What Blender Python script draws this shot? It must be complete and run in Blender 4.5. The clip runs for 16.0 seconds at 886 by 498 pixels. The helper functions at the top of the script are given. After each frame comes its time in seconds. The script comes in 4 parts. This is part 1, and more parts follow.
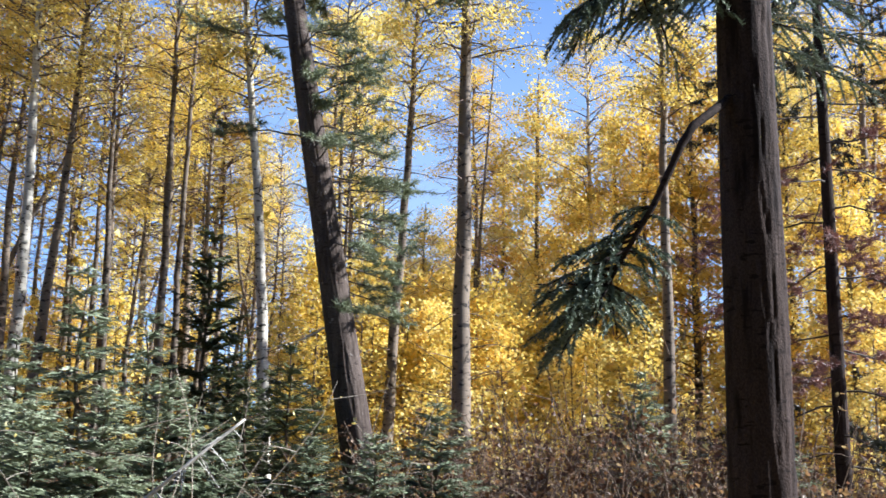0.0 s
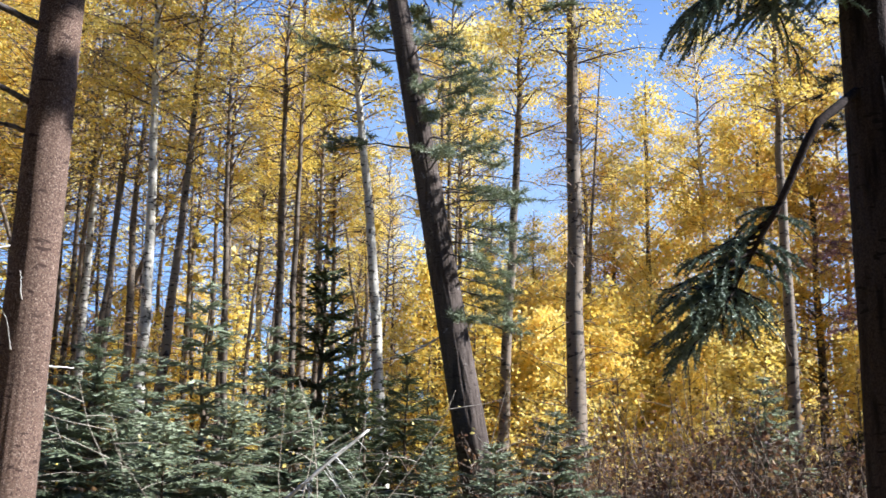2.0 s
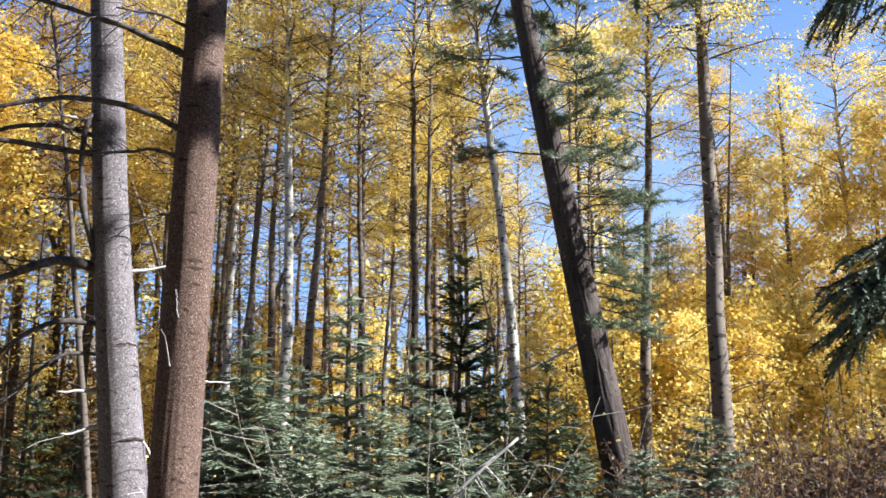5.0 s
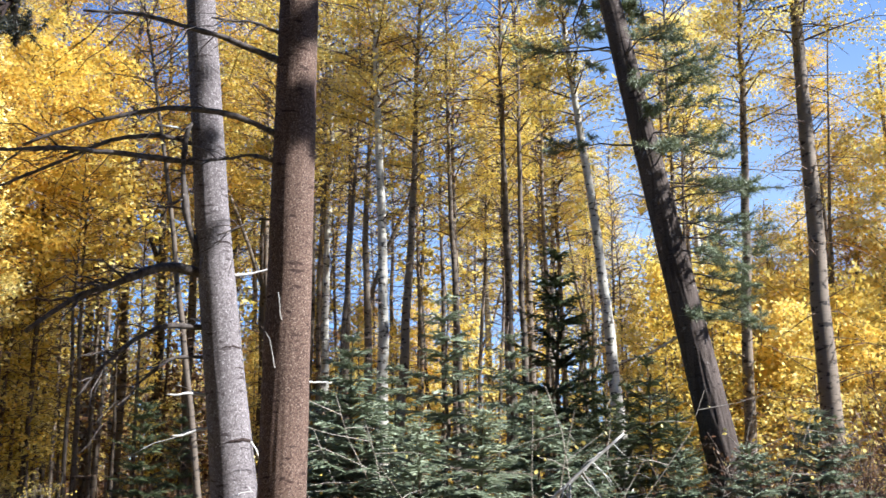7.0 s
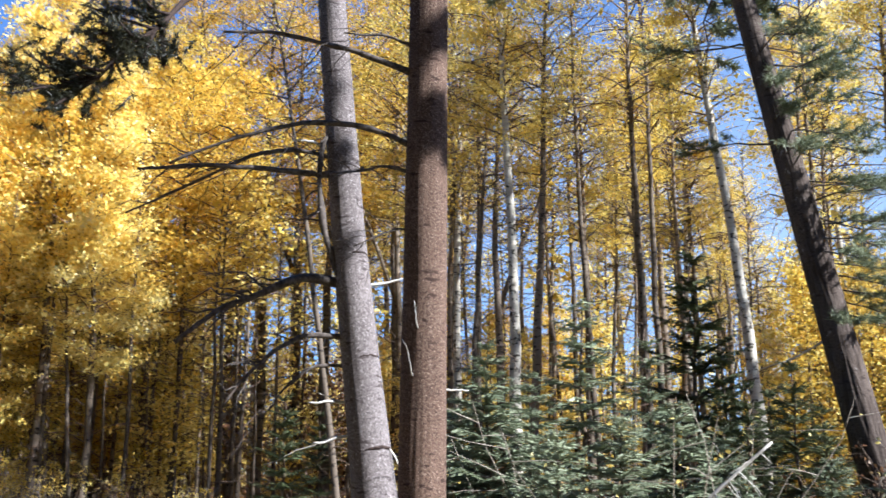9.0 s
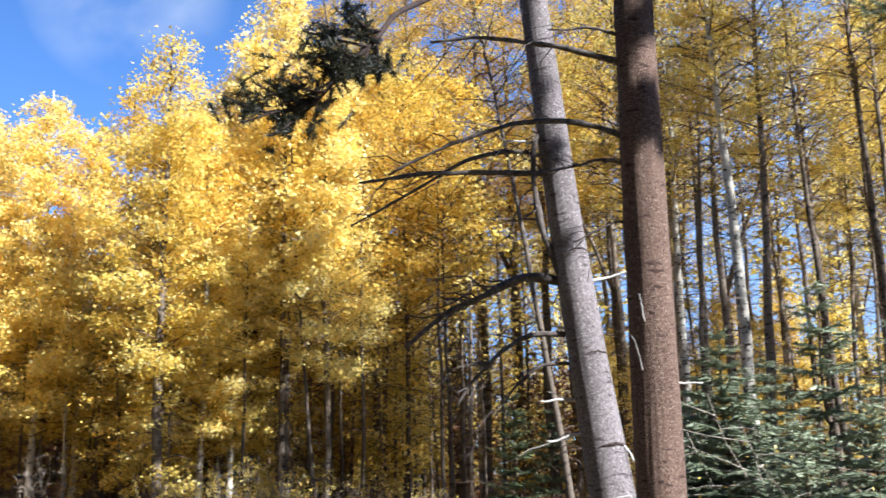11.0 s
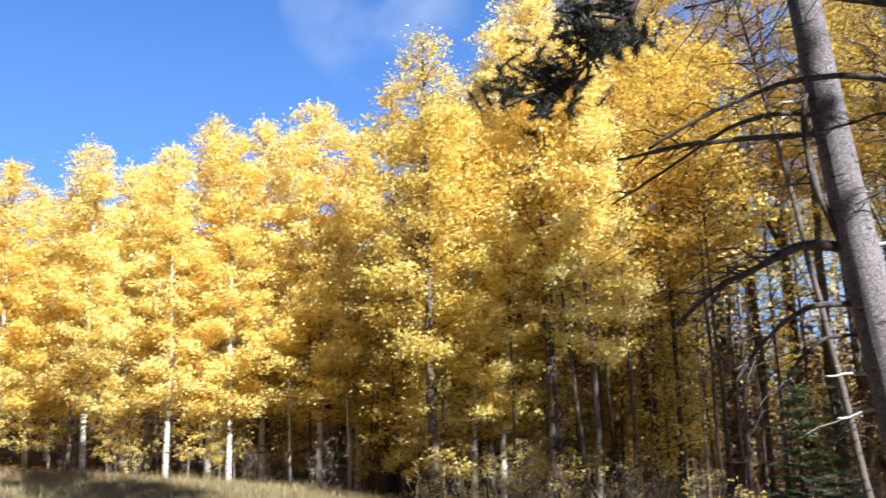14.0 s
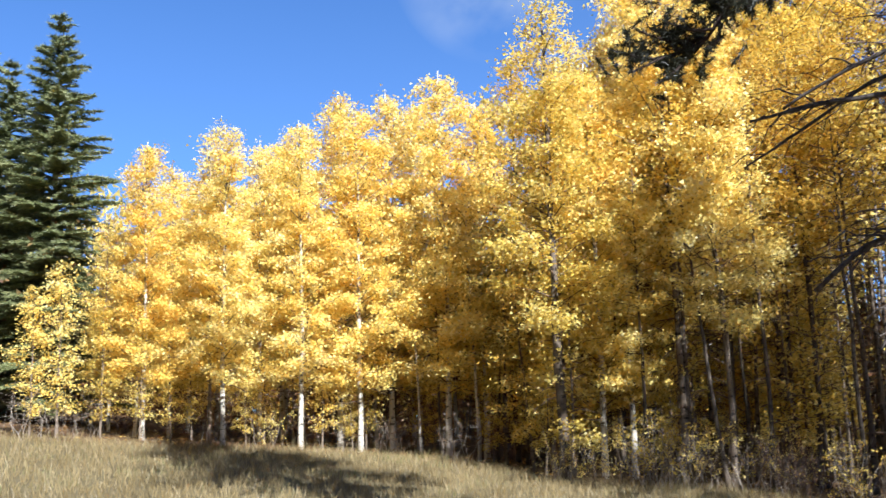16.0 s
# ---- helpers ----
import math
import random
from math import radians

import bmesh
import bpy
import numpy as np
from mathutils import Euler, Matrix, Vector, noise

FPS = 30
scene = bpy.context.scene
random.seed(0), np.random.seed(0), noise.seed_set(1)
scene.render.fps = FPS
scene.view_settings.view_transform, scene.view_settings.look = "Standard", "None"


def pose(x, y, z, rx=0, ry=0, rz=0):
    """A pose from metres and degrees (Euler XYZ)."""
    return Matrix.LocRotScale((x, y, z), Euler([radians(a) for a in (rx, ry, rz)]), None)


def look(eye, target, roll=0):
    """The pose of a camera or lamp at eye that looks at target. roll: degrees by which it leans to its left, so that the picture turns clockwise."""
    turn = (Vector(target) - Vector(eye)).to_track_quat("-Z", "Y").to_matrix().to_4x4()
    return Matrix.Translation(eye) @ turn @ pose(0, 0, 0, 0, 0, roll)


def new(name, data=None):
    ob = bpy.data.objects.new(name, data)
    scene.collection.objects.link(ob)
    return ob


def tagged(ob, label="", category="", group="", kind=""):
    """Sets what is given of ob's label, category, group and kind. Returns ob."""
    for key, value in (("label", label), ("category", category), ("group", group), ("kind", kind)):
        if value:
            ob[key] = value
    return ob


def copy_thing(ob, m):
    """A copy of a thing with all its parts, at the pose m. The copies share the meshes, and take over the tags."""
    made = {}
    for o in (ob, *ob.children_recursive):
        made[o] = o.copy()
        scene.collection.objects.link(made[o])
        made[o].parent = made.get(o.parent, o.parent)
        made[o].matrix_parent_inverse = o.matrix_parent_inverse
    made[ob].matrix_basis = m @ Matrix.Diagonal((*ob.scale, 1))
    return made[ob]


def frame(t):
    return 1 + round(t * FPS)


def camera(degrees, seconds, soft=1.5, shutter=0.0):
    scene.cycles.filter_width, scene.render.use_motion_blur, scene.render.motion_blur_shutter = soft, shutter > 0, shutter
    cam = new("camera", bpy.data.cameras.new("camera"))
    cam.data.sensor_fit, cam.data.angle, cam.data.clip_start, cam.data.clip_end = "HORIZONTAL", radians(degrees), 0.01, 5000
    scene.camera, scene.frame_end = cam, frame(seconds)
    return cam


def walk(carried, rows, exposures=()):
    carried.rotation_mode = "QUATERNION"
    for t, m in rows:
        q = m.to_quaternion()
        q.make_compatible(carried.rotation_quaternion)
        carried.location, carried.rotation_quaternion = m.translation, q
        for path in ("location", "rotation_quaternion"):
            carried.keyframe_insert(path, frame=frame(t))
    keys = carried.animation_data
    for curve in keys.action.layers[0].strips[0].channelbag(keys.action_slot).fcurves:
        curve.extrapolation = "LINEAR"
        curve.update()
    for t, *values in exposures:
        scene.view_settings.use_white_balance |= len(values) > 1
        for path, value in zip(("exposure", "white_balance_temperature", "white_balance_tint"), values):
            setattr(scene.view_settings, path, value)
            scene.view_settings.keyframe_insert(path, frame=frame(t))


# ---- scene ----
cam = camera(47.51, 16.0, soft=1.5, shutter=0.5)
# seconds, eye x, y, z, yaw, pitch, roll: a pan from one standing place
PATH = [
    (0.0, 0.196, 0.011, 1.652, 5.11, 11.43, -1.06),
    (0.5, 0.180, 0.013, 1.652, 6.72, 11.65, -0.83),
    (1.0, 0.164, 0.015, 1.652, 8.50, 11.83, -0.86),
    (1.5, 0.148, 0.017, 1.652, 10.09, 11.91, -0.38),
    (2.0, 0.133, 0.017, 1.652, 11.38, 11.84, -0.77),
    (2.5, 0.117, 0.018, 1.652, 13.06, 11.91, -0.41),
    (3.0, 0.103, 0.021, 1.652, 14.54, 11.99, -0.42),
    (3.5, 0.090, 0.020, 1.652, 15.76, 12.04, -0.37),
    (6.0, 0.017, 0.019, 1.652, 21.73, 12.37, 0.29),
    (6.5, 0.005, 0.018, 1.652, 23.33, 12.33, 0.60),
    (7.0, -0.007, 0.017, 1.652, 24.30, 12.11, 0.52),
    (7.5, -0.020, 0.014, 1.652, 26.50, 12.33, 0.50),
    (8.0, -0.032, 0.013, 1.652, 28.87, 12.26, 0.38),
    (8.2, -0.035, 0.012, 1.652, 29.16, 12.25, 0.28),
    (10.3, -0.083, 0.001, 1.652, 39.52, 12.89, 1.08),
    (10.5, -0.086, -0.000, 1.652, 40.91, 12.78, 1.38),
    (11.0, -0.096, -0.004, 1.652, 44.32, 12.67, 1.41),
    (11.5, -0.105, -0.007, 1.652, 46.51, 12.66, 1.25),
    (12.0, -0.115, -0.011, 1.652, 48.69, 12.71, 1.27),
    (12.5, -0.124, -0.016, 1.652, 51.35, 12.77, 1.91),
    (13.0, -0.134, -0.020, 1.652, 53.36, 12.73, 1.74),
    (13.5, -0.141, -0.025, 1.652, 55.80, 12.41, 1.78),
    (14.0, -0.150, -0.030, 1.652, 59.22, 12.05, 1.75),
    (14.5, -0.156, -0.035, 1.652, 61.87, 11.78, 1.74),
    (15.0, -0.164, -0.041, 1.652, 63.44, 11.57, 1.84),
    (15.5, -0.171, -0.046, 1.652, 64.89, 11.10, 1.64),
    (16.0, -0.177, -0.052, 1.652, 66.33, 10.69, 1.85),
]
walk(cam, [(t, pose(x, y, z, 90 + pitch, roll, yaw)) for t, x, y, z, yaw, pitch, roll in PATH], ((0.0, 1.55, 5700, 9), (12.5, 1.54, 5700, 9), (16.0, 1.34, 5700, 9)))

# ---- light ----
SUN_AZ, SUN_EL = 83.0, 38.0   # degrees clockwise from +y, above the horizon
world = bpy.data.worlds.new("world")
scene.world = world
world.use_nodes = True
wn, wl = world.node_tree.nodes, world.node_tree.links
sky = wn.new("ShaderNodeTexSky")
sky.sky_type, sky.sun_disc = "NISHITA", False
sky.sun_elevation, sky.sun_rotation = radians(SUN_EL), radians(SUN_AZ)
sky.altitude, sky.dust_density, sky.ozone_density = 3000, 0.1, 2.0
# thin, torn cirrus in the sky
tc = wn.new("ShaderNodeTexCoord")
cmap = wn.new("ShaderNodeMapping")
cmap.inputs["Rotation"].default_value = (0.3, 0.5, 0.4)
cmap.inputs["Scale"].default_value = (1.2, 5.5, 6.0)
cn = wn.new("ShaderNodeTexNoise")
cn.inputs["Scale"].default_value, cn.inputs["Detail"].default_value = 1.5, 7
cr = wn.new("ShaderNodeValToRGB")
cr.color_ramp.elements[0].position, cr.color_ramp.elements[1].position = 0.32, 0.70
cr.color_ramp.elements[1].color = (0.95, 0.95, 0.95, 1)
cmix = wn.new("ShaderNodeMixRGB")
cmix.inputs[2].default_value = (5.2, 5.6, 6.2, 1)
wl.new(tc.outputs["Generated"], cmap.inputs[0])
wl.new(cmap.outputs[0], cn.inputs["Vector"])
wl.new(cn.outputs[0], cr.inputs[0])
wisp = wn.new("ShaderNodeVectorMath")   # one wisp stands over the wood
wisp.operation = "DOT_PRODUCT"
wisp.inputs[1].default_value = (-math.sin(radians(62.5)) * math.cos(radians(26.4)), math.cos(radians(62.5)) * math.cos(radians(26.4)), math.sin(radians(26.4)))
wide = wn.new("ShaderNodeMapRange")
wide.inputs[1].default_value, wide.inputs[2].default_value = math.cos(radians(5.5)), math.cos(radians(1))
both = wn.new("ShaderNodeMath")
both.operation = "MULTIPLY"
wl.new(tc.outputs["Generated"], wisp.inputs[0])
wl.new(wisp.outputs["Value"], wide.inputs[0])
wl.new(wide.outputs[0], both.inputs[0])
wl.new(cr.outputs[0], both.inputs[1])
wl.new(both.outputs[0], cmix.inputs[0])
deep = wn.new("ShaderNodeMixRGB")   # the deep blue of thin mountain air
deep.blend_type = "MULTIPLY"
deep.inputs[0].default_value, deep.inputs[2].default_value = 1.0, (0.60, 1.03, 1.48, 1)
wl.new(sky.outputs[0], deep.inputs[1])
pale_sky = wn.new("ShaderNodeMixRGB")   # the sky pales towards the horizon
pale_sky.inputs[2].default_value = (4.1, 5.2, 6.8, 1)
up = wn.new("ShaderNodeSeparateXYZ")
low = wn.new("ShaderNodeMapRange")
low.inputs[1].default_value, low.inputs[2].default_value, low.inputs[3].default_value, low.inputs[4].default_value = 0.22, 0.58, 1.0, 0.0
wl.new(tc.outputs["Generated"], up.inputs[0])
wl.new(up.outputs[2], low.inputs[0])
towards = wn.new("ShaderNodeVectorMath")   # paler on the sun's side
towards.operation = "DOT_PRODUCT"
towards.inputs[1].default_value = (math.sin(radians(SUN_AZ)), math.cos(radians(SUN_AZ)), 0)
near_sun = wn.new("ShaderNodeMapRange")
near_sun.inputs[1].default_value, near_sun.inputs[2].default_value, near_sun.inputs[3].default_value, near_sun.inputs[4].default_value = -0.75, -0.1, 0.22, 0.75
pale_by = wn.new("ShaderNodeMath")
pale_by.operation = "MULTIPLY"
wl.new(tc.outputs["Generated"], towards.inputs[0])
wl.new(towards.outputs["Value"], near_sun.inputs[0])
wl.new(low.outputs[0], pale_by.inputs[0])
wl.new(near_sun.outputs[0], pale_by.inputs[1])
wl.new(pale_by.outputs[0], pale_sky.inputs[0])
wl.new(deep.outputs[0], pale_sky.inputs[1])
wl.new(pale_sky.outputs[0], cmix.inputs[1])
wl.new(cmix.outputs[0], wn["Background"].inputs[0])
wn["Background"].inputs[1].default_value = 0.056
sun = new("sun", bpy.data.lights.new("sun", "SUN"))
sun.data.energy, sun.data.angle, sun.data.color = 5.0, radians(0.55), (1.0, 0.96, 0.90)
sd = Vector((math.sin(radians(SUN_AZ)) * math.cos(radians(SUN_EL)), math.cos(radians(SUN_AZ)) * math.cos(radians(SUN_EL)), math.sin(radians(SUN_EL))))
sun.matrix_world = look(sd * 60, (0, 0, 0))


# ---- materials ----
class Nodes:
    """A node material in the making."""

    def __init__(self, name):
        self.mat = bpy.data.materials.new(name)
        self.mat.use_nodes = True
        self.n, self.l = self.mat.node_tree.nodes, self.mat.node_tree.links
        self.bsdf, self.out = self.n["Principled BSDF"], self.n["Material Output"]

    def add(self, kind, **inputs):
        node = self.n.new(kind)
        for key, value in inputs.items():
            slot = node.inputs[int(key[1:])] if key[0] == "i" and key[1:].isdigit() else node.inputs[key]
            if isinstance(value, bpy.types.NodeSocket):
                self.l.new(value, slot)
            else:
                slot.default_value = value
        return node

    def coords(self, scale=(1, 1, 1), kind="Object"):
        t = self.n.new("ShaderNodeTexCoord")
        return self.add("ShaderNodeMapping", Vector=t.outputs[kind], Scale=scale).outputs[0]

    def noise(self, scale, detail=4, where=None, rough=0.5):
        return self.add("ShaderNodeTexNoise", Vector=where or self.coords(), Scale=scale, Detail=detail, Roughness=rough).outputs[0]

    def ramp(self, fac, stops):
        node = self.add("ShaderNodeValToRGB", i0=fac)
        e = node.color_ramp.elements
        while len(e) < len(stops):
            e.new(0.5)
        for el, (pos, col) in zip(e, stops):
            el.position, el.color = pos, (*col, 1) if len(col) == 3 else col
        return node.outputs[0]

    def mix(self, fac, a, b, blend="MIX"):
        node = self.n.new("ShaderNodeMixRGB")
        node.blend_type = blend
        for slot, value in zip(node.inputs, (fac, a, b)):
            if isinstance(value, bpy.types.NodeSocket):
                self.l.new(value, slot)
            else:
                slot.default_value = (*value, 1) if isinstance(value, tuple) else value
        return node.outputs[0]

    def bump(self, height, strength, distance):
        return self.add("ShaderNodeBump", Height=height, Strength=strength, Distance=distance).outputs[0]

    def done(self, color, rough=0.8, normal=None, translucent=0.0, tint=None, spec=0.3):
        b = self.bsdf
        if isinstance(color, bpy.types.NodeSocket):
            self.l.new(color, b.inputs["Base Color"])
        else:
            b.inputs["Base Color"].default_value = (*color, 1)
        b.inputs["Roughness"].default_value = rough
        b.inputs["Specular IOR Level"].default_value = spec
        if normal:
            self.l.new(normal, b.inputs["Normal"])
        if translucent:
            tr = self.add("ShaderNodeBsdfTranslucent", Color=tint or color)
            mx = self.add("ShaderNodeMixShader", i0=translucent, i1=b.outputs[0], i2=tr.outputs[0])
            self.l.new(mx.outputs[0], self.out.inputs[0])
        return self.mat


def leaf_material(name, stops, translucent=0.5, spread=0.35):
    m = Nodes(name)
    island = m.n.new("ShaderNodeNewGeometry").outputs["Random Per Island"]
    tree = m.n.new("ShaderNodeObjectInfo").outputs["Random"]
    fac = m.add("ShaderNodeMath", i0=island, i1=1 - spread)
    fac.operation = "MULTIPLY"
    fac2 = m.add("ShaderNodeMath", i0=tree, i1=spread, i2=fac.outputs[0])
    fac2.operation = "MULTIPLY_ADD"
    drift = m.add("ShaderNodeMapRange", i0=m.noise(1.1, 2), i1=0.32, i2=0.68, i3=-0.28, i4=0.28)
    fac3 = m.add("ShaderNodeMath", i0=fac2.outputs[0], i1=drift.outputs[0])
    fac3.use_clamp = True
    col = m.ramp(fac3.outputs[0], stops)
    return m.done(col, 0.45, translucent=translucent, spec=0.35)


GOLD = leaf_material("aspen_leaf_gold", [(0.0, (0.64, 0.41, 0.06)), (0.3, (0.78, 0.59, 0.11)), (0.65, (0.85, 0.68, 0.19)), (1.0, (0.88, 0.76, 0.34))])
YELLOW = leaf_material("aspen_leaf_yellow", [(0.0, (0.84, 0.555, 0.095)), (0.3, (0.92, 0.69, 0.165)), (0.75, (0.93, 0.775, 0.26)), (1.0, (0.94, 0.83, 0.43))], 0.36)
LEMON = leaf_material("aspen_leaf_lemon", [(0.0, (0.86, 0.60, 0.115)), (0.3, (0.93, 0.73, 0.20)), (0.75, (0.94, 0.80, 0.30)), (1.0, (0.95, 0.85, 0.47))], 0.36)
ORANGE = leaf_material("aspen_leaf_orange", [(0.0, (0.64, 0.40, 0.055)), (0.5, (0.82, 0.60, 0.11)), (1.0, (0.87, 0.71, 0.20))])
SHRUB = leaf_material("shrub_leaf", [(0.0, (0.06, 0.03, 0.02)), (0.4, (0.17, 0.085, 0.045)), (0.7, (0.30, 0.17, 0.07)), (0.9, (0.45, 0.31, 0.13)), (1.0, (0.19, 0.17, 0.08))])
FIR = leaf_material("fir_needle", [(0.0, (0.07, 0.09, 0.05)), (0.5, (0.23, 0.265, 0.165)), (1.0, (0.45, 0.48, 0.33))], 0.12)
SPRUCE = leaf_material("spruce_needle", [(0.0, (0.03, 0.042, 0.018)), (0.6, (0.085, 0.105, 0.045)), (1.0, (0.17, 0.185, 0.09))], 0.12)
PINE = leaf_material("pine_needle", [(0.0, (0.10, 0.12, 0.06)), (0.6, (0.21, 0.24, 0.13)), (1.0, (0.34, 0.37, 0.24))], 0.15)
# needles coloured near black, with the hanging bough's shade painted in
SHADED_PINE = leaf_material("dark_pine_needle", [(0.0, (0.012, 0.013, 0.007)), (1.0, (0.038, 0.038, 0.018))], 0.1)
DARKFIR = leaf_material("dark_fir_needle", [(0.0, (0.06, 0.085, 0.055)), (0.6, (0.16, 0.20, 0.135)), (1.0, (0.33, 0.37, 0.27))], 0.1)
CONIFER = leaf_material("conifer_needle", [(0.0, (0.10, 0.12, 0.05)), (0.6, (0.24, 0.26, 0.11)), (1.0, (0.40, 0.40, 0.20))], 0.15)
# amber leaf, its colour deepened to stand in for missing shade
AMBER_SHADED = leaf_material("aspen_leaf_amber", [(0.0, (0.46, 0.25, 0.03)), (0.5, (0.66, 0.43, 0.065)), (1.0, (0.78, 0.58, 0.13))])
RUST = leaf_material("dead_needle", [(0.0, (0.10, 0.035, 0.03)), (1.0, (0.30, 0.15, 0.12))], 0.15)


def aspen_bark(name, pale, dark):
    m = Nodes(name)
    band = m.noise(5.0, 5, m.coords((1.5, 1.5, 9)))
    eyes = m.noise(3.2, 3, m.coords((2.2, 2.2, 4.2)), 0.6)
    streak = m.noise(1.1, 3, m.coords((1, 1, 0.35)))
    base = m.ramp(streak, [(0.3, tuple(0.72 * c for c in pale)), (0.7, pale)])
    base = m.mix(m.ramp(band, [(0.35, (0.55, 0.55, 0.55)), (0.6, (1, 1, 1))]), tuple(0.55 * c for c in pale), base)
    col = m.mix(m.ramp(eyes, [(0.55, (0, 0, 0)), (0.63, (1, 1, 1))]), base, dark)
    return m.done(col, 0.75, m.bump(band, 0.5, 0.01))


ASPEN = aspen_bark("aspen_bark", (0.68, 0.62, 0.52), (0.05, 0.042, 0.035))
# grey bark, lowered in tone for the shade inside the wood
ASPEN_GREY_DIM = aspen_bark("aspen_bark_grey", (0.26, 0.20, 0.145), (0.03, 0.022, 0.017))
# the same bark darker still: the wood's shade is in its colour
ASPEN_SHADED = aspen_bark("aspen_bark_shade", (0.17, 0.13, 0.095), (0.03, 0.022, 0.017))


def pine_bark(name, plate, crack, lichen, amount, furrows, scaly, flake=12.0):
    """Bark of an old conifer: furrows along the trunk, small scales, light spots of lichen and of sunlit flakes."""
    m = Nodes(name)
    ridge = m.noise(13.0, 6, m.coords((1, 1, 0.13)), 0.6)
    scale = m.add("ShaderNodeTexVoronoi", Vector=m.coords((1, 1, 0.55)), Scale=120.0)
    fine = m.noise(95.0, 6, m.coords((1, 1, 0.6)), 0.7)
    large = m.noise(2.6, 4, m.coords((1, 1, 0.5)))
    col = m.mix(m.ramp(large, [(0.35, (0, 0, 0)), (0.65, (1, 1, 1))]), tuple(0.72 * c for c in plate), plate)
    col = m.mix(m.ramp(fine, [(0.32, (0, 0, 0)), (0.66, (1, 1, 1))]), m.mix(0.4, col, crack), col)
    col = m.mix(m.ramp(scale.outputs["Distance"], [(0.30, (0, 0, 0)), (0.75, (scaly, scaly, scaly))]), col, crack)
    col = m.mix(m.ramp(ridge, [(0.36, (furrows, furrows, furrows)), (0.50, (0, 0, 0))]), col, crack)
    spots = m.noise(flake, 6, m.coords((1, 1, 0.8)), 0.75)
    col = m.mix(m.ramp(spots, [(amount, (0, 0, 0)), (amount + 0.06, (0.9, 0.9, 0.9))]), col, lichen)
    # dark cross marks: bark scars, strengthened to echo branch shadows
    marks = m.noise(9.0, 3, m.coords((1, 1, 3.2)), 0.5)
    col = m.mix(m.ramp(marks, [(0.62, (0, 0, 0)), (0.66, (0.85, 0.85, 0.85))]), col, crack)
    height_map = m.mix(0.35, m.mix(furrows, fine, ridge), m.ramp(scale.outputs["Distance"], [(0.1, (1, 1, 1)), (0.7, (0, 0, 0))]))
    return m.done(col, 0.9, m.bump(height_map, 0.18 + 0.35 * furrows, 0.004 + 0.006 * furrows), spec=0.15)


# the red pine's light spots paint in sunlit scales, not lichen
BARK_RED = pine_bark("red_pine_bark", (0.185, 0.115, 0.083), (0.035, 0.02, 0.016), (0.38, 0.285, 0.22), 0.55, 0.12, 0.7, 120.0)
BARK_PALE = pine_bark("pale_pine_bark", (0.275, 0.238, 0.232), (0.06, 0.046, 0.044), (0.46, 0.42, 0.41), 0.56, 0.15, 0.65, 80.0)
BARK_DARK = pine_bark("dark_fir_bark", (0.08, 0.055, 0.046), (0.014, 0.009, 0.008), (0.15, 0.13, 0.03), 0.66, 0.9, 0.5)
BARK_LEAN = pine_bark("leaning_pine_bark", (0.16, 0.125, 0.105), (0.04, 0.028, 0.023), (0.32, 0.29, 0.27), 0.62, 0.7, 0.6)


def wood(name, pale, dark):
    m = Nodes(name)
    grain = m.noise(30.0, 5, m.coords((1, 1, 1)), 0.6)
    big = m.noise(4.0, 3)
    return m.done(m.mix(m.ramp(grain, [(0.35, (0, 0, 0)), (0.65, (1, 1, 1))]), dark, m.mix(big, pale, tuple(0.7 * c for c in pale))), 0.8, m.bump(grain, 0.4, 0.004))


DEADWOOD = wood("dead_limb_bark", (0.17, 0.14, 0.12), (0.045, 0.034, 0.028))
BLEACHED = wood("bleached_wood", (0.82, 0.78, 0.72), (0.45, 0.41, 0.36))
TWIG = wood("twig_bark", (0.24, 0.17, 0.12), (0.09, 0.06, 0.045))
PALE_TWIG = wood("pale_twig_bark", (0.50, 0.44, 0.36), (0.24, 0.19, 0.15))

g = Nodes("ground_soil")
mid_n, fine_n = g.noise(1.1, 6), g.noise(16.0, 6, None, 0.7)
grassy = g.mix(mid_n, (0.14, 0.11, 0.05), (0.23, 0.185, 0.095))
grassy = g.mix(fine_n, (0.08, 0.062, 0.03), grassy)
litter = g.ramp(fine_n, [(0.3, (0.045, 0.028, 0.018)), (0.5, (0.13, 0.075, 0.038)), (0.72, (0.27, 0.17, 0.06))])
sep = g.add("ShaderNodeSeparateXYZ", i0=g.coords())
bend = g.add("ShaderNodeMapRange", i0=sep.outputs[1], i1=8.0, i2=10.0, i3=-20.5, i4=-16.0)
line = g.add("ShaderNodeMath", i0=bend.outputs[0], i1=sep.outputs[0])
line.operation = "SUBTRACT"
north = g.add("ShaderNodeMath", i0=sep.outputs[1], i1=12.5)
north.operation = "SUBTRACT"
inside = g.add("ShaderNodeMath", i0=line.outputs[0], i1=north.outputs[0])
inside.operation = "MAXIMUM"
wob = g.add("ShaderNodeMath", i0=mid_n, i1=3.0, i2=inside.outputs[0])
wob.operation = "MULTIPLY_ADD"
edge = g.ramp(g.add("ShaderNodeMapRange", i0=wob.outputs[0], i1=0.8, i2=2.4).outputs[0], [(0, (0, 0, 0)), (1, (1, 1, 1))])
SOIL = g.done(g.mix(edge, grassy, litter), 0.95, g.bump(fine_n, 0.7, 0.03))
GRASS = leaf_material("dry_grass", [(0.0, (0.16, 0.11, 0.045)), (0.5, (0.30, 0.225, 0.10)), (0.85, (0.40, 0.315, 0.165)), (1.0, (0.15, 0.16, 0.05))], 0.3)
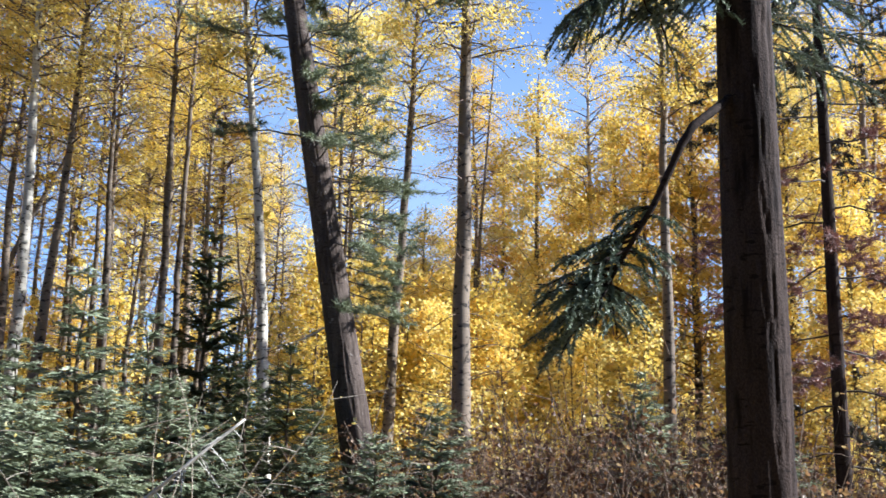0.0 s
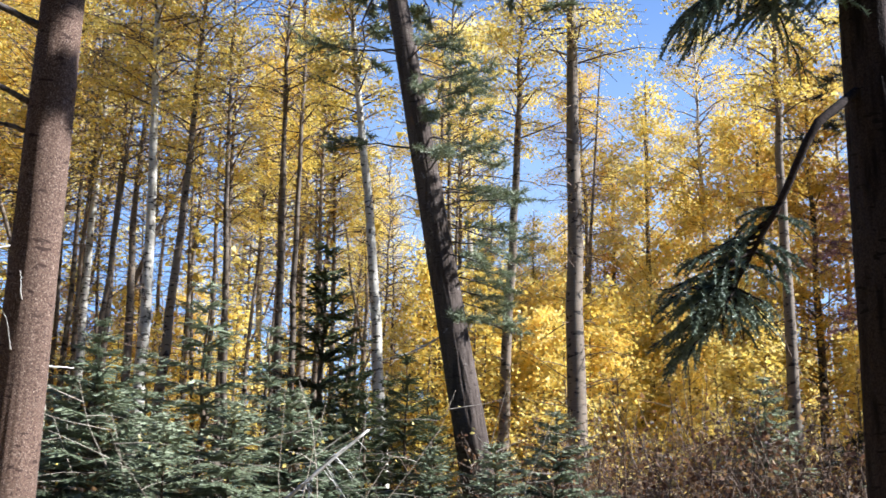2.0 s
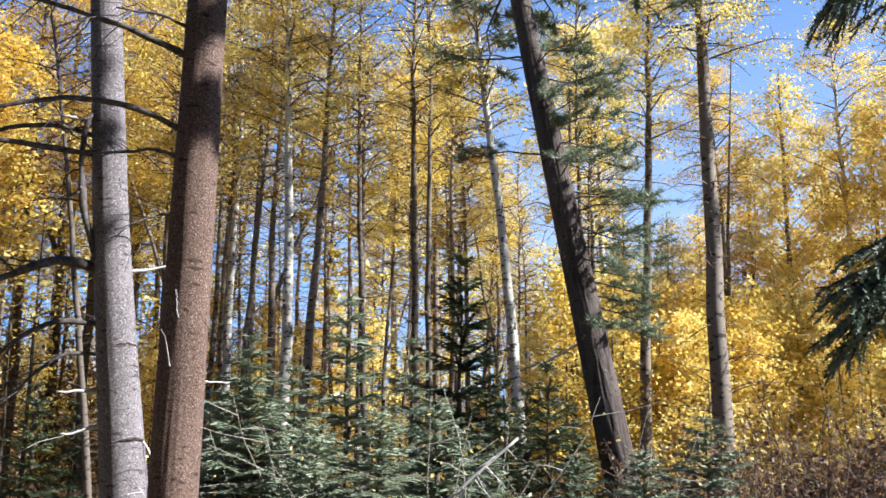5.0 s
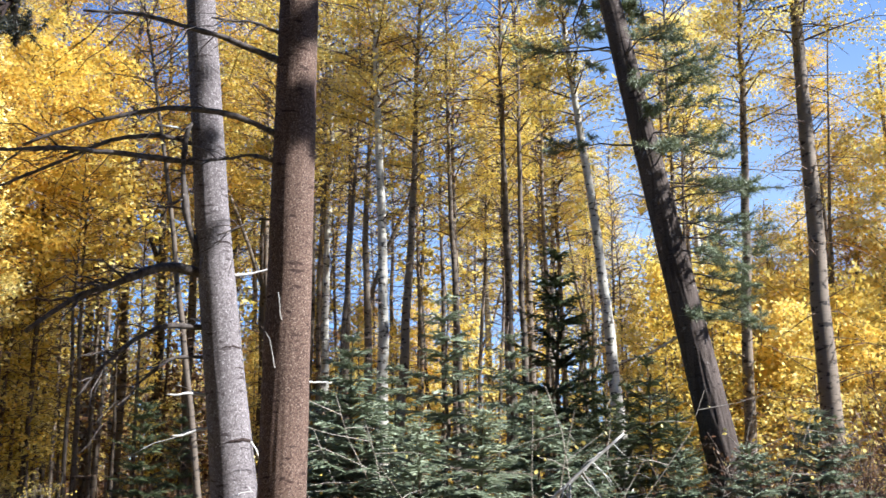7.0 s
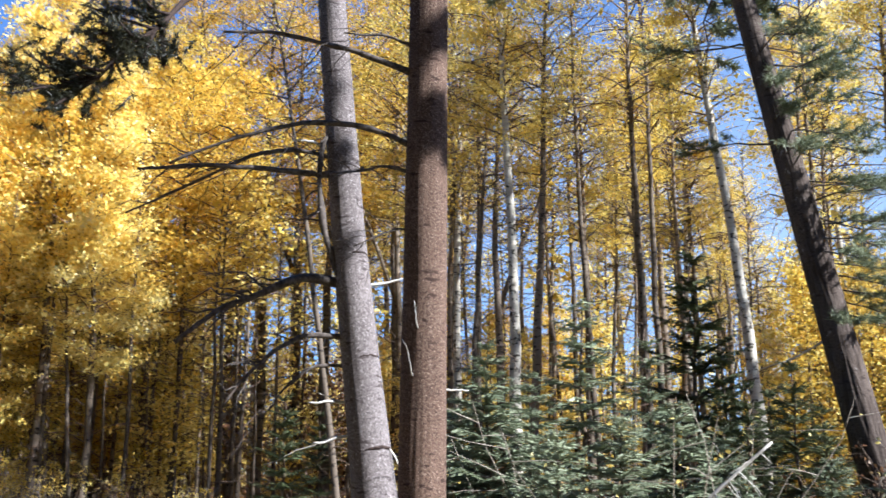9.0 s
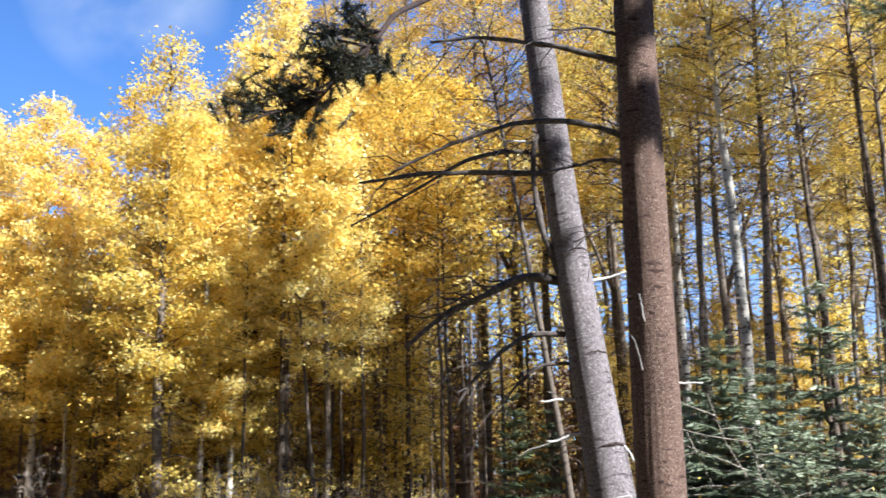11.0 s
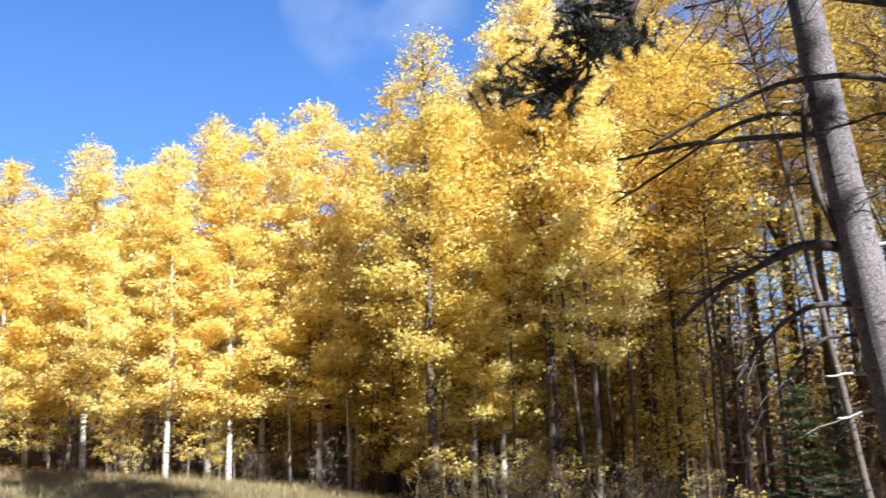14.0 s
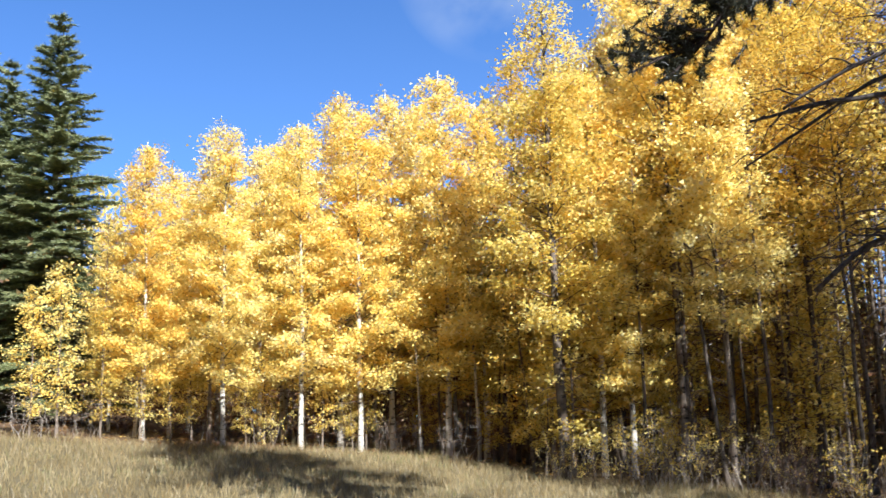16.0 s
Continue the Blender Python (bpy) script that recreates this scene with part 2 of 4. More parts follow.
LITTER = leaf_material("fallen_leaf", [(0.0, (0.10, 0.05, 0.025)), (0.5, (0.34, 0.18, 0.05)), (1.0, (0.66, 0.48, 0.12))], 0.2)


# ---- mesh helpers ----
class Builder:
    """Collects tubes and small flat pieces into one mesh."""

    def __init__(self):
        self.v, self.f, self.count = [], [], 0

    def tube(self, pts, radii, sides=6, cap=True):
        pts = np.asarray(pts, float)
        radii = np.broadcast_to(np.asarray(radii, float), len(pts))
        d = np.gradient(pts, axis=0)
        d /= np.linalg.norm(d, axis=1)[:, None] + 1e-9
        ref = np.array([0.0, 0, 1]) if abs(d[0][2]) < 0.8 else np.array([1.0, 0, 0])
        a = np.cross(d, ref)
        a /= np.linalg.norm(a, axis=1)[:, None] + 1e-9
        b = np.cross(d, a)
        ang = np.arange(sides) * 2 * np.pi / sides
        ring = pts[:, None] + radii[:, None, None] * (a[:, None] * np.cos(ang)[None, :, None] + b[:, None] * np.sin(ang)[None, :, None])
        o, n = self.count, len(pts)
        self.v.append(ring.reshape(-1, 3))
        idx = np.arange(n * sides).reshape(n, sides) + o
        q = np.stack([idx[:-1], np.roll(idx[:-1], -1, 1), np.roll(idx[1:], -1, 1), idx[1:]], -1).reshape(-1, 4)
        self.f += q.tolist()
        if cap:
            self.f += [idx[-1].tolist(), idx[0][::-1].tolist()]
        self.count += n * sides

    def ribbon(self, pts, half, rng):
        """A narrow flat strip along a twig: the closed mass of its needles."""
        pts = np.asarray(pts)
        side = unit(np.cross(unit(pts[-1] - pts[0]), np.array([0, 0, 1.0]) + rng.normal(size=3) * 0.3))
        w = half * np.linspace(1.0, 0.25, len(pts))[:, None]
        o, n = self.count, len(pts)
        self.v += [pts - side * w, pts + side * w]
        self.f += [[o + i, o + i + 1, o + n + i + 1, o + n + i] for i in range(n - 1)]
        self.count += 2 * n

    def pieces(self, corners):
        """corners: (n, k, 3), each row one small flat face of its own."""
        n, k = corners.shape[:2]
        self.v.append(corners.reshape(-1, 3))
        self.f += (np.arange(n * k).reshape(n, k) + self.count).tolist()
        self.count += n * k

    def mesh(self, name, smooth=True):
        me = bpy.data.meshes.new(name)
        me.from_pydata(np.concatenate(self.v).tolist(), [], self.f)
        if smooth:
            me.polygons.foreach_set("use_smooth", np.ones(len(me.polygons), bool))
        me.update()
        return me


def part(name, builder, material, parent, label="", smooth=True):
    me = builder.mesh(name, smooth) if isinstance(builder, Builder) else builder
    me.materials.append(material)
    ob = new(name, me)
    ob.parent = parent
    return tagged(ob, label)


def unit(v):
    return v / (np.linalg.norm(v, axis=-1, keepdims=True) + 1e-9)


def leaves(centres, size, rng, lie=0.5, corners=4):
    """Small four-cornered leaves with a fold, turned at random; lie: how far they lie flat."""
    n = len(centres)
    nrm = unit(rng.normal(size=(n, 3)) + np.array([0, 0, lie * 2]))
    a = unit(np.cross(nrm, rng.normal(size=(n, 3))))
    b = np.cross(nrm, a)
    s = size * rng.uniform(0.6, 1.3, (n, 1))
    if corners == 6:
        fold = nrm * s * 0.1
        return np.stack([centres - a * s * 0.55, centres - a * s * 0.2 + b * s * 0.36 + fold, centres + a * s * 0.2 + b * s * 0.32 + fold, centres + a * s * 0.55, centres + a * s * 0.2 - b * s * 0.32 + fold, centres - a * s * 0.2 - b * s * 0.36 + fold], 1)
    if corners == 3:
        return np.stack([centres - a * s * 0.5, centres + a * s * 0.45 + b * s * 0.5, centres + a * s * 0.45 - b * s * 0.5], 1)
    return np.stack([centres - a * s * 0.5, centres + b * s * 0.42 + nrm * s * 0.12, centres + a * s * 0.55, centres - b * s * 0.42 + nrm * s * 0.12], 1)


def needles(root, way, length, width, rng):
    """Thin triangles from root along way."""
    side = unit(np.cross(way, rng.normal(size=way.shape))) * width
    return np.stack([root - side, root + side, root + way * np.reshape(length, (-1, 1))], 1)


def bow(start, heading, length, rise, sag, n=6, rng=None, wander=0.03):
    """A limb: goes out by heading (radians), rises by rise * length and sags by sag * length at its end."""
    t = np.linspace(0, 1, n)
    out = t * length
    p = np.stack([np.cos(heading) * out, np.sin(heading) * out, rise * length * t - sag * length * t ** 2], 1) + np.asarray(start)
    if rng is not None:
        p[1:] += np.cumsum(rng.normal(size=(n - 1, 3)) * wander * length / n ** 0.5, 0)
    return p


def along(pts, s):
    """Points at the fractions s of a polyline."""
    x = np.linspace(0, 1, len(pts))
    return np.stack([np.interp(s, x, pts[:, k]) for k in range(3)], 1)


def height(x, y):
    """The lie of the land: level to the east, a slope that rises to the west and falls off northwards there."""
    west = 45 * math.tanh((math.sqrt(x * x + 1) - 1 - x) / 90)
    side = min(1.0, max(0.0, (-x - 3) / 10))
    return 0.104 * west - 0.075 * 40 * math.tanh(y / 40) * side + 0.05 * noise.noise((x * 0.25, y * 0.25, 0)) + 0.12 * noise.noise((x * 0.04, y * 0.04, 3))


def edge_distance(bearing):
    """How far off the first row of aspens stands."""
    return float(np.interp(bearing, (40, 45.3, 50.8, 55.3, 60.3, 63.3, 66.3, 71.3, 78.3, 83.3, 89.3), (22, 21.7, 20.9, 19.7, 18.8, 20.4, 22.2, 21.9, 21.4, 21.8, 21.0)))


def spot(bearing, distance):
    """The place on the ground at a bearing (degrees left of +y) and a distance from the standing place."""
    x, y = -distance * math.sin(radians(bearing)), distance * math.cos(radians(bearing))
    return x, y, height(x, y)


def top_at(bearing, distance, elevation):
    """How tall a thing at that spot is whose tip is seen at that elevation."""
    return 1.65 + distance * math.tan(radians(elevation)) - spot(bearing, distance)[2]


# ---- ground ----
axis = np.concatenate([-np.geomspace(2800, 62, 18), np.linspace(-60, 60, 161), np.geomspace(62, 2800, 18)])
gv = [(x, y, height(x, y) - 0.02) for y in axis for x in axis]
n_ax = len(axis)
gf = [(j * n_ax + i, j * n_ax + i + 1, (j + 1) * n_ax + i + 1, (j + 1) * n_ax + i) for j in range(n_ax - 1) for i in range(n_ax - 1)]
gm = bpy.data.meshes.new("ground")
gm.from_pydata(gv, [], gf)
gm.polygons.foreach_set("use_smooth", np.ones(len(gm.polygons), bool))
gm.materials.append(SOIL)
tagged(new("ground", gm), "sloping ground of dry tan meadow grass and brown leaf litter under the trees", "ground", kind="structure")


# ---- aspens ----
def aspen(seed, tall, r, crown_from, reach, n_leaf, leaf_mat, bark, label, dead=30, size=0.10, fork=False, name="aspen_tree", spire=False, corners=3, clump=0.5, twigs=3, puff=0.15, limb_share=1.0):
    """An aspen: a slightly wavering trunk, bowed limbs with twigs, and a crown of separate leaves along them."""
    rng = np.random.default_rng(seed)
    tree = tagged(new(name), label, "tree")
    n = 18
    z = np.linspace(-0.25, tall, n)
    wav = np.cumsum(rng.normal(size=(n, 2)), 0) * 0.018 * tall / 10
    wav -= np.linspace(0, 1, n)[:, None] * wav[-1] * 0.6
    core = np.column_stack([wav - wav[1], z])
    trunk = Builder()
    f = np.clip(z / tall, 0, 1)
    trunk.tube(core, r * (1 - 0.88 * f ** 1.1) * (1 + 0.25 * np.exp(-np.maximum(z, 0) / 0.25)), 10)
    if fork:
        s = along(core, np.array([0.42]))[0]
        p = bow(s, rng.uniform(0, 6.28), tall * 0.22, 2.6, 0.0, 7, rng, 0.05)
        trunk.tube(p, np.linspace(r * 0.5, r * 0.1, 7), 8)
    part("trunk", trunk, bark, tree, "pale bark with dark branch scars")
    limbs, pts, load = Builder(), [], []
    n_limb = int((16 + tall * 2.2) * limb_share)
    for k in range(n_limb):
        h = crown_from + (0.96 - crown_from) * (k + rng.uniform(0, 0.9)) / n_limb
        s = along(core, np.array([(h * tall + 0.25) / (tall + 0.25)]))[0]
        u = (h - crown_from) / (0.97 - crown_from)
        prof = (1 - u) ** 0.75 * min(1, 0.6 + 2.2 * u) + 0.11 if spire else 0.35 + 0.65 * math.sin(math.pi * min(1, (u * 0.85 + 0.18)))
        ln = reach * prof * rng.uniform(0.6, 1.2)
        p = bow(s, k * 2.4 + rng.normal() * 0.4, ln, rng.uniform(0.25, 0.7) + (0.9 if spire else 0.3) * u, rng.uniform(0.1, 0.5), 4, rng, 0.06)
        limbs.tube(p, np.linspace(0.014 * tall / 10 + 0.003, 0.003, 4), 3, False)
        pts.append(along(p, rng.uniform(0.2, 1.0, 6)))
        load += [ln] * (6 + 7 * twigs)
        for w in rng.uniform(0.3, 0.95, twigs):
            s2 = along(p, np.array([w]))[0]
            q = bow(s2, rng.uniform(0, 6.28), ln * rng.uniform(0.25, 0.5), rng.uniform(-0.1, 0.6), 0.2, 2, rng, 0.08)
            limbs.tube(q, np.linspace(0.005, 0.002, 2), 3, False)
            pts.append(along(q, rng.uniform(0.2, 1.0, 7)))
    pts.append(along(core, rng.uniform(0.85, 1.0, 9)))
    load += [0.15 * reach] * 9
    for k in range(dead):
        h = rng.uniform(0.12, crown_from + 0.25)
        s = along(core, np.array([h]))[0]
        ln = rng.uniform(0.4, 1.4) * (0.6 + 0.5 * h)
        p = bow(s, rng.uniform(0, 6.28), ln, rng.uniform(-0.15, 0.75), rng.uniform(0.0, 0.7), 5, rng, 0.09)
        limbs.tube(p, np.linspace(0.013, 0.004, 5), 3, False)
        for w in rng.uniform(0.3, 0.9, 2):
            q = bow(along(p, np.array([w]))[0], rng.uniform(0, 6.28), ln * 0.4, rng.uniform(-0.2, 0.6), 0.2, 2, rng, 0.08)
            limbs.tube(q, np.linspace(0.006, 0.002, 2), 3, False)
    tagged(part("branchwork", limbs, TWIG, tree, "thin bare brown branches"), kind="stuff")
    pts = np.concatenate(pts)
    keep = rng.random(len(pts)) < clump
    pts, load = pts[keep], np.array(load)[keep] if spire else np.ones(keep.sum())
    hub = pts[rng.choice(len(pts), n_leaf, p=load / load.sum())]   # long limbs bear more leaves
    crown = Builder()
    crown.pieces(leaves(hub + rng.normal(size=hub.shape) * np.array([puff, puff, 0.62 * puff]), size, rng, 0.7, corners=corners))
    part("crown", crown, leaf_mat, tree, smooth=False)
    return tree


def set_down(ob, bearing, distance, turn=0.0, lean=0.0, lean_to=0.0, s=1.0, sink=0.0, group=""):
    """Puts a thing on the ground; lean (degrees) towards a heading (degrees left of +y)."""
    x, y, z = spot(bearing, distance)
    axis_v = Vector((-math.sin(radians(lean_to)), math.cos(radians(lean_to)), 0)).cross(Vector((0, 0, -1)))
    m = Matrix.Translation((x, y, z - sink)) @ Matrix.Rotation(radians(lean), 4, axis_v) @ Matrix.Rotation(radians(turn), 4, "Z") @ Matrix.Scale(s, 4)
    ob.matrix_basis = m
    if group:
        ob["group"] = group
    return ob


def again(ob, bearing, distance, **kw):
    return set_down(copy_thing(ob, Matrix()), bearing, distance, **kw)


IN_LABEL = "tall bare-trunked aspen with thin dead twigs and a golden crown"
EDGE_LABEL = "sunlit aspen leafed with bright yellow leaves down to its white trunk"
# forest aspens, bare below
forest_near = [aspen(111 + k, 15.0, 0.14, 0.56, 1.9, 11000, GOLD if k != 1 else ORANGE, ASPEN if k == 0 else ASPEN_GREY_DIM, IN_LABEL, 60, 0.060, fork=k == 1, corners=4, clump=0.042, twigs=5, puff=0.19) for k in range(4)]
forest = [aspen(11 + k, 15.0, 0.125, 0.55, 1.8, 6500, GOLD if k % 3 else ORANGE, ASPEN if k == 2 else ASPEN_GREY_DIM, IN_LABEL, 46, 0.068, fork=k in (1, 3), clump=0.045, puff=0.22) for k in range(6)]
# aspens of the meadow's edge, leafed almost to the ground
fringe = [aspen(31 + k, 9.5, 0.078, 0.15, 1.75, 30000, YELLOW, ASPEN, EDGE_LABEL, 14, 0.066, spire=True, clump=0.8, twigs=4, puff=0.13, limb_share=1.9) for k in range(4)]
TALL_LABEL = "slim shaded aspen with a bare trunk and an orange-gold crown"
tall_shady = [aspen(36 + k, 9.5, 0.058, 0.48, 1.35, 9500, AMBER_SHADED if k else ORANGE, ASPEN_SHADED, TALL_LABEL, 30, 0.070, clump=0.3) for k in range(2)]
thin_shady = [aspen(38 + k, 9.5, 0.05, 0.52, 1.3, 5000, AMBER_SHADED if k else ORANGE, ASPEN_SHADED, TALL_LABEL, 34, 0.068, clump=0.25) for k in range(2)]
shady = [aspen(41 + k, 9.5, 0.10, 0.26, 1.5, 17000, (GOLD, ORANGE, AMBER_SHADED)[k], ASPEN_SHADED, "aspen with orange-gold leaves standing in the shade of the wood", 22, 0.066, spire=True, limb_share=1.5) for k in range(3)]
young = [aspen(51 + k, 5.0, 0.04, 0.14, 0.85, 3000, GOLD if k != 1 else YELLOW, ASPEN_GREY_DIM, "slender young aspen with yellow leaves in the undergrowth", 6, 0.072, name="young_aspen", corners=3) for k in range(4)]
used = set()


def plant(kind, k, bearing, distance, **kw):
    """The first use takes the thing itself, later ones a copy."""
    ob = kind[k % len(kind)]
    if ob.name in used:
        return again(ob, bearing, distance, **kw)
    used.add(ob.name)
    return set_down(ob, bearing, distance, **kw)


WOOD = "aspens of the wood"
# the trunks that stand out in the wood: bearing, distance, size, lean to the west
plant(forest_near, 0, 27.7, 16, s=0.8, turn=40, group=WOOD)
plant(forest_near, 2, 26.7, 16.6, s=0.72, turn=160, lean=2.5, lean_to=-62, group=WOOD)
plant(forest_near, 5, 28.4, 18, s=0.7, turn=20, group=WOOD)
plant(forest_near, 3, 23.5, 20, s=0.7, turn=80, group=WOOD)
plant(forest_near, 1, 22.75, 34, s=0.8, turn=10, group=WOOD)
plant(forest_near, 4, 21.6, 27, s=0.85, turn=75, group=WOOD)
plant(forest_near, 5, 20.7, 20, s=0.7, turn=260, group=WOOD)
plant(forest_near, 2, 19.4, 25, s=0.9, turn=310, group=WOOD)
plant(forest_near, 0, 18.0, 22, s=0.75, turn=200, group=WOOD)
plant(forest_near, 3, 17.3, 33, s=0.8, turn=120, lean=5, lean_to=-75, group=WOOD)
plant(forest_near, 1, 15.9, 33, s=0.85, turn=230, group=WOOD)
plant(forest_near, 5, 15.1, 36, s=0.8, turn=330, group=WOOD)
plant(forest_near, 4, 14.0, 16, s=0.82, turn=15, lean=4.2, lean_to=104, group=WOOD)
plant(forest_near, 3, 11.4, 21, s=0.75, turn=170, group=WOOD)
plant(forest_near, 0, 9.7, 26, s=0.92, turn=300, group=WOOD)
plant(forest_near, 2, 7.8, 17, s=0.8, turn=70, lean=3.2, lean_to=-82, group=WOOD)
old_aspen = aspen(115, 15.0, 0.185, 0.56, 2.1, 12000, GOLD, ASPEN_GREY_DIM, "stout old aspen with a grey trunk and many bare branches", 90, 0.052, corners=4, clump=0.045, twigs=5, puff=0.19)
set_down(old_aspen, 3.3, 15.5, s=0.92, turn=235, lean=0.2, lean_to=94, group=WOOD)
plant(forest_near, 5, 3.1, 22, s=0.7, turn=255, group=WOOD)
plant(forest_near, 3, -0.75, 36, s=0.62, turn=140, group=WOOD)
plant(forest_near, 4, -3.7, 27, s=0.92, turn=85, group=WOOD)
plant(forest_near, 3, -8.1, 17, s=0.85, turn=220, group=WOOD)
plant(forest_near, 2, -14.2, 23, s=0.9, turn=130, group=WOOD)
plant(forest_near, 5, -19.0, 22, s=0.95, turn=35, group=WOOD)
# the wood's depth, and the part behind the pines
rnd = random.Random(5)
for k in range(20):
    b, d = rnd.uniform(-24, 50), rnd.uniform(27, 44)
    if -7 < b < 3 or (5 < b < 34 and k % 3):
        continue
    plant(forest, k, b, d, s=rnd.uniform(0.75, 1.05), turn=rnd.uniform(0, 360), lean=rnd.uniform(0, 3), lean_to=rnd.uniform(0, 360), group=WOOD)
for k in range(15):
    b = rnd.uniform(31, 50)
    plant(forest, k, b, rnd.uniform(23, 33), s=rnd.uniform(0.7, 0.9), turn=rnd.uniform(0, 360), lean=rnd.uniform(0, 3), lean_to=rnd.uniform(0, 360), group=WOOD)

for k in range(8):
    plant(forest, k, rnd.uniform(-26, -10), rnd.uniform(25, 38), s=rnd.uniform(0.75, 1.0), turn=rnd.uniform(0, 360), group=WOOD)
# aspens added east of the view, unseen, for shade and less sky light
for k in range(14):
    plant(forest, k, rnd.uniform(-58, -27), rnd.uniform(23, 36), s=rnd.uniform(0.75, 1.0), turn=rnd.uniform(0, 360), group=WOOD)
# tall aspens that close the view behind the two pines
amber = [aspen(121 + k, 15.0, 0.14, 0.50, 1.9, 11000, AMBER_SHADED, ASPEN_SHADED, "tall aspen with a thin amber crown and many bare branches", 70, 0.056, corners=4, clump=0.04, twigs=5, puff=0.2, fork=k == 1) for k in range(2)]
for k, (b, d, s) in enumerate([(34.6, 24, 1.0), (36.4, 28, 1.08), (38.2, 25, 1.0), (40.0, 29, 1.12), (42.0, 26, 1.02), (43.8, 30, 1.15), (46.0, 27, 1.05), (48.2, 31, 1.15), (50.4, 32, 1.15), (52.5, 33, 1.15)]):
    plant(amber, k, b, d, s=s, turn=113 * k, group=WOOD)
lit_tall = [aspen(56 + k, 11.0, 0.075, 0.28 + 0.1 * k, 1.6, 24000, LEMON, ASPEN_GREY_DIM, "tall sunlit aspen with a bright yellow crown over a bare trunk", 26, 0.066, spire=True, limb_share=1.5, clump=0.6) for k in range(2)]
for k, (b, d, e) in enumerate([(51.0, 20.0, 24.0), (53.4, 20.3, 27.5), (55.2, 22.0, 24.5)]):
    plant(lit_tall, k, b, d, s=top_at(b, d, e) / 11.0, turn=141 * k, group=WOOD)
# two aspens added to throw shade on the wood farther west
plant(forest, 2, 31.0, 19.0, s=0.8, turn=50, group=WOOD)
plant(forest, 4, 33.6, 19.6, s=0.78, turn=210, group=WOOD)
for k, (b, d, e) in enumerate([(6.0, 27, 14.0), (8.8, 30, 12.5), (11.5, 28, 11.5), (13.5, 32, 10.5), (4.2, 33, 14.0), (28.5, 30, 10.0), (25.5, 32, 10.5), (31.5, 29, 11.0)]):
    plant(shady, k, b, d, s=top_at(b, d, e) / 9.5, turn=59 * k, group=WOOD)
# low leafy aspens in the gap
for k, (b, d, e) in enumerate([(-0.6, 28, 21.3), (-2.5, 32, 16.5), (1.5, 31, 18.0), (-5.0, 27, 19.5), (-6.8, 24, 21.0), (-9.6, 22, 23.0), (-14.5, 22, 20.0), (-17.5, 20, 18.0), (-20, 24, 22.0), (0.4, 40, 12.5), (-3.8, 39, 12.0)]):
    plant(shady, k, b, d, s=top_at(b, d, e) / 9.5, turn=77 * k, group=WOOD)

# the row along the meadow: bearing, distance, elevation of the tip
EDGE = "aspens along the meadow"
for k, (b, d, e) in enumerate([(82.9, 0, 16.2), (81.5, 1.5, 14.9), (78.7, 0, 17.3), (76.7, 1.5, 16.5), (74.5, 0, 17.6), (72.3, 1.5, 19.0), (71.2, 0, 18.3), (69.4, 1.5, 19.3), (66.3, 0, 20.2), (64.2, 1.5, 18.4), (80.5, 4, 14.4), (84.6, 2, 11.8), (75.5, 3, 16.5), (67.9, 2.5, 18.6)]):
    d += edge_distance(b)
    plant(fringe, k, b, d, s=1.02 * top_at(b, d, e) / 9.5, turn=97 * k, group=EDGE)
for k, (b, d, e) in enumerate([(88.5, 20.5, 8.5), (87.2, 20.8, 9.8)]):
    plant(young, 1 + 4 * k, b, d, s=top_at(b, d, e) / 5.0, turn=50 * k, group=EDGE)
for k, (b, d, e) in enumerate([(60.0, 0, 24.4), (62.0, 4.5, 21.3), (56.8, 4, 21.9), (55.3, 4.5, 20.5), (53.1, 0, 22.6), (49.0, 0, 21.7), (46.3, 1, 22.8), (44.5, 0, 20.8), (50.8, 2.5, 22.6), (58.5, 5.0, 21.4), (47.7, 3, 23.7), (49.7, 5, 23.6), (45.5, 4, 23.8), (51.9, 4, 21.6), (43.3, 2, 22.9)]):
    d += edge_distance(b)
    if b > 51:
        plant(shady if b > 55 else tall_shady, k, b, d, s=top_at(b, d, e) / 9.5, turn=131 * k, group=EDGE)
    else:
        plant(thin_shady, k, b, d, s=top_at(b, d, e) / 9.5, turn=131 * k, group=WOOD)
for k in range(18):
    b = rnd.uniform(50, 84)
    d = edge_distance(b) + rnd.uniform(4, 17)
    plant(fringe if b > 64 else tall_shady, k, b, d, s=rnd.uniform(0.7, 0.85) * (1.15 if b < 62 else 1.0), turn=rnd.uniform(0, 360), group=EDGE)
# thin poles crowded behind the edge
pole = [aspen(45 + k, 8.0, 0.055, 0.5, 0.9, 450, GOLD, ASPEN_GREY_DIM if k == 1 else ASPEN_SHADED, "thin aspen pole in the wood, its bark darkened for the shade", 12, 0.115, corners=3) for k in range(3)]
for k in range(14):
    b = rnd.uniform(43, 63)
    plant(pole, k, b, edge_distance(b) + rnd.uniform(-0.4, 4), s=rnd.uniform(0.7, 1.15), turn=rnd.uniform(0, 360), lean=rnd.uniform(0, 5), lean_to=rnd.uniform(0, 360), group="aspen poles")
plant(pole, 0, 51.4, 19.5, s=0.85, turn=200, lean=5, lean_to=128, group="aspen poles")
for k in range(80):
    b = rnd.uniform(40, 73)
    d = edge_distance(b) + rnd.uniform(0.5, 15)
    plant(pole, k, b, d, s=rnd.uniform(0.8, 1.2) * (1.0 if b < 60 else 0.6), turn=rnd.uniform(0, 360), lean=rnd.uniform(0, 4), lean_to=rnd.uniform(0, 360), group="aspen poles")
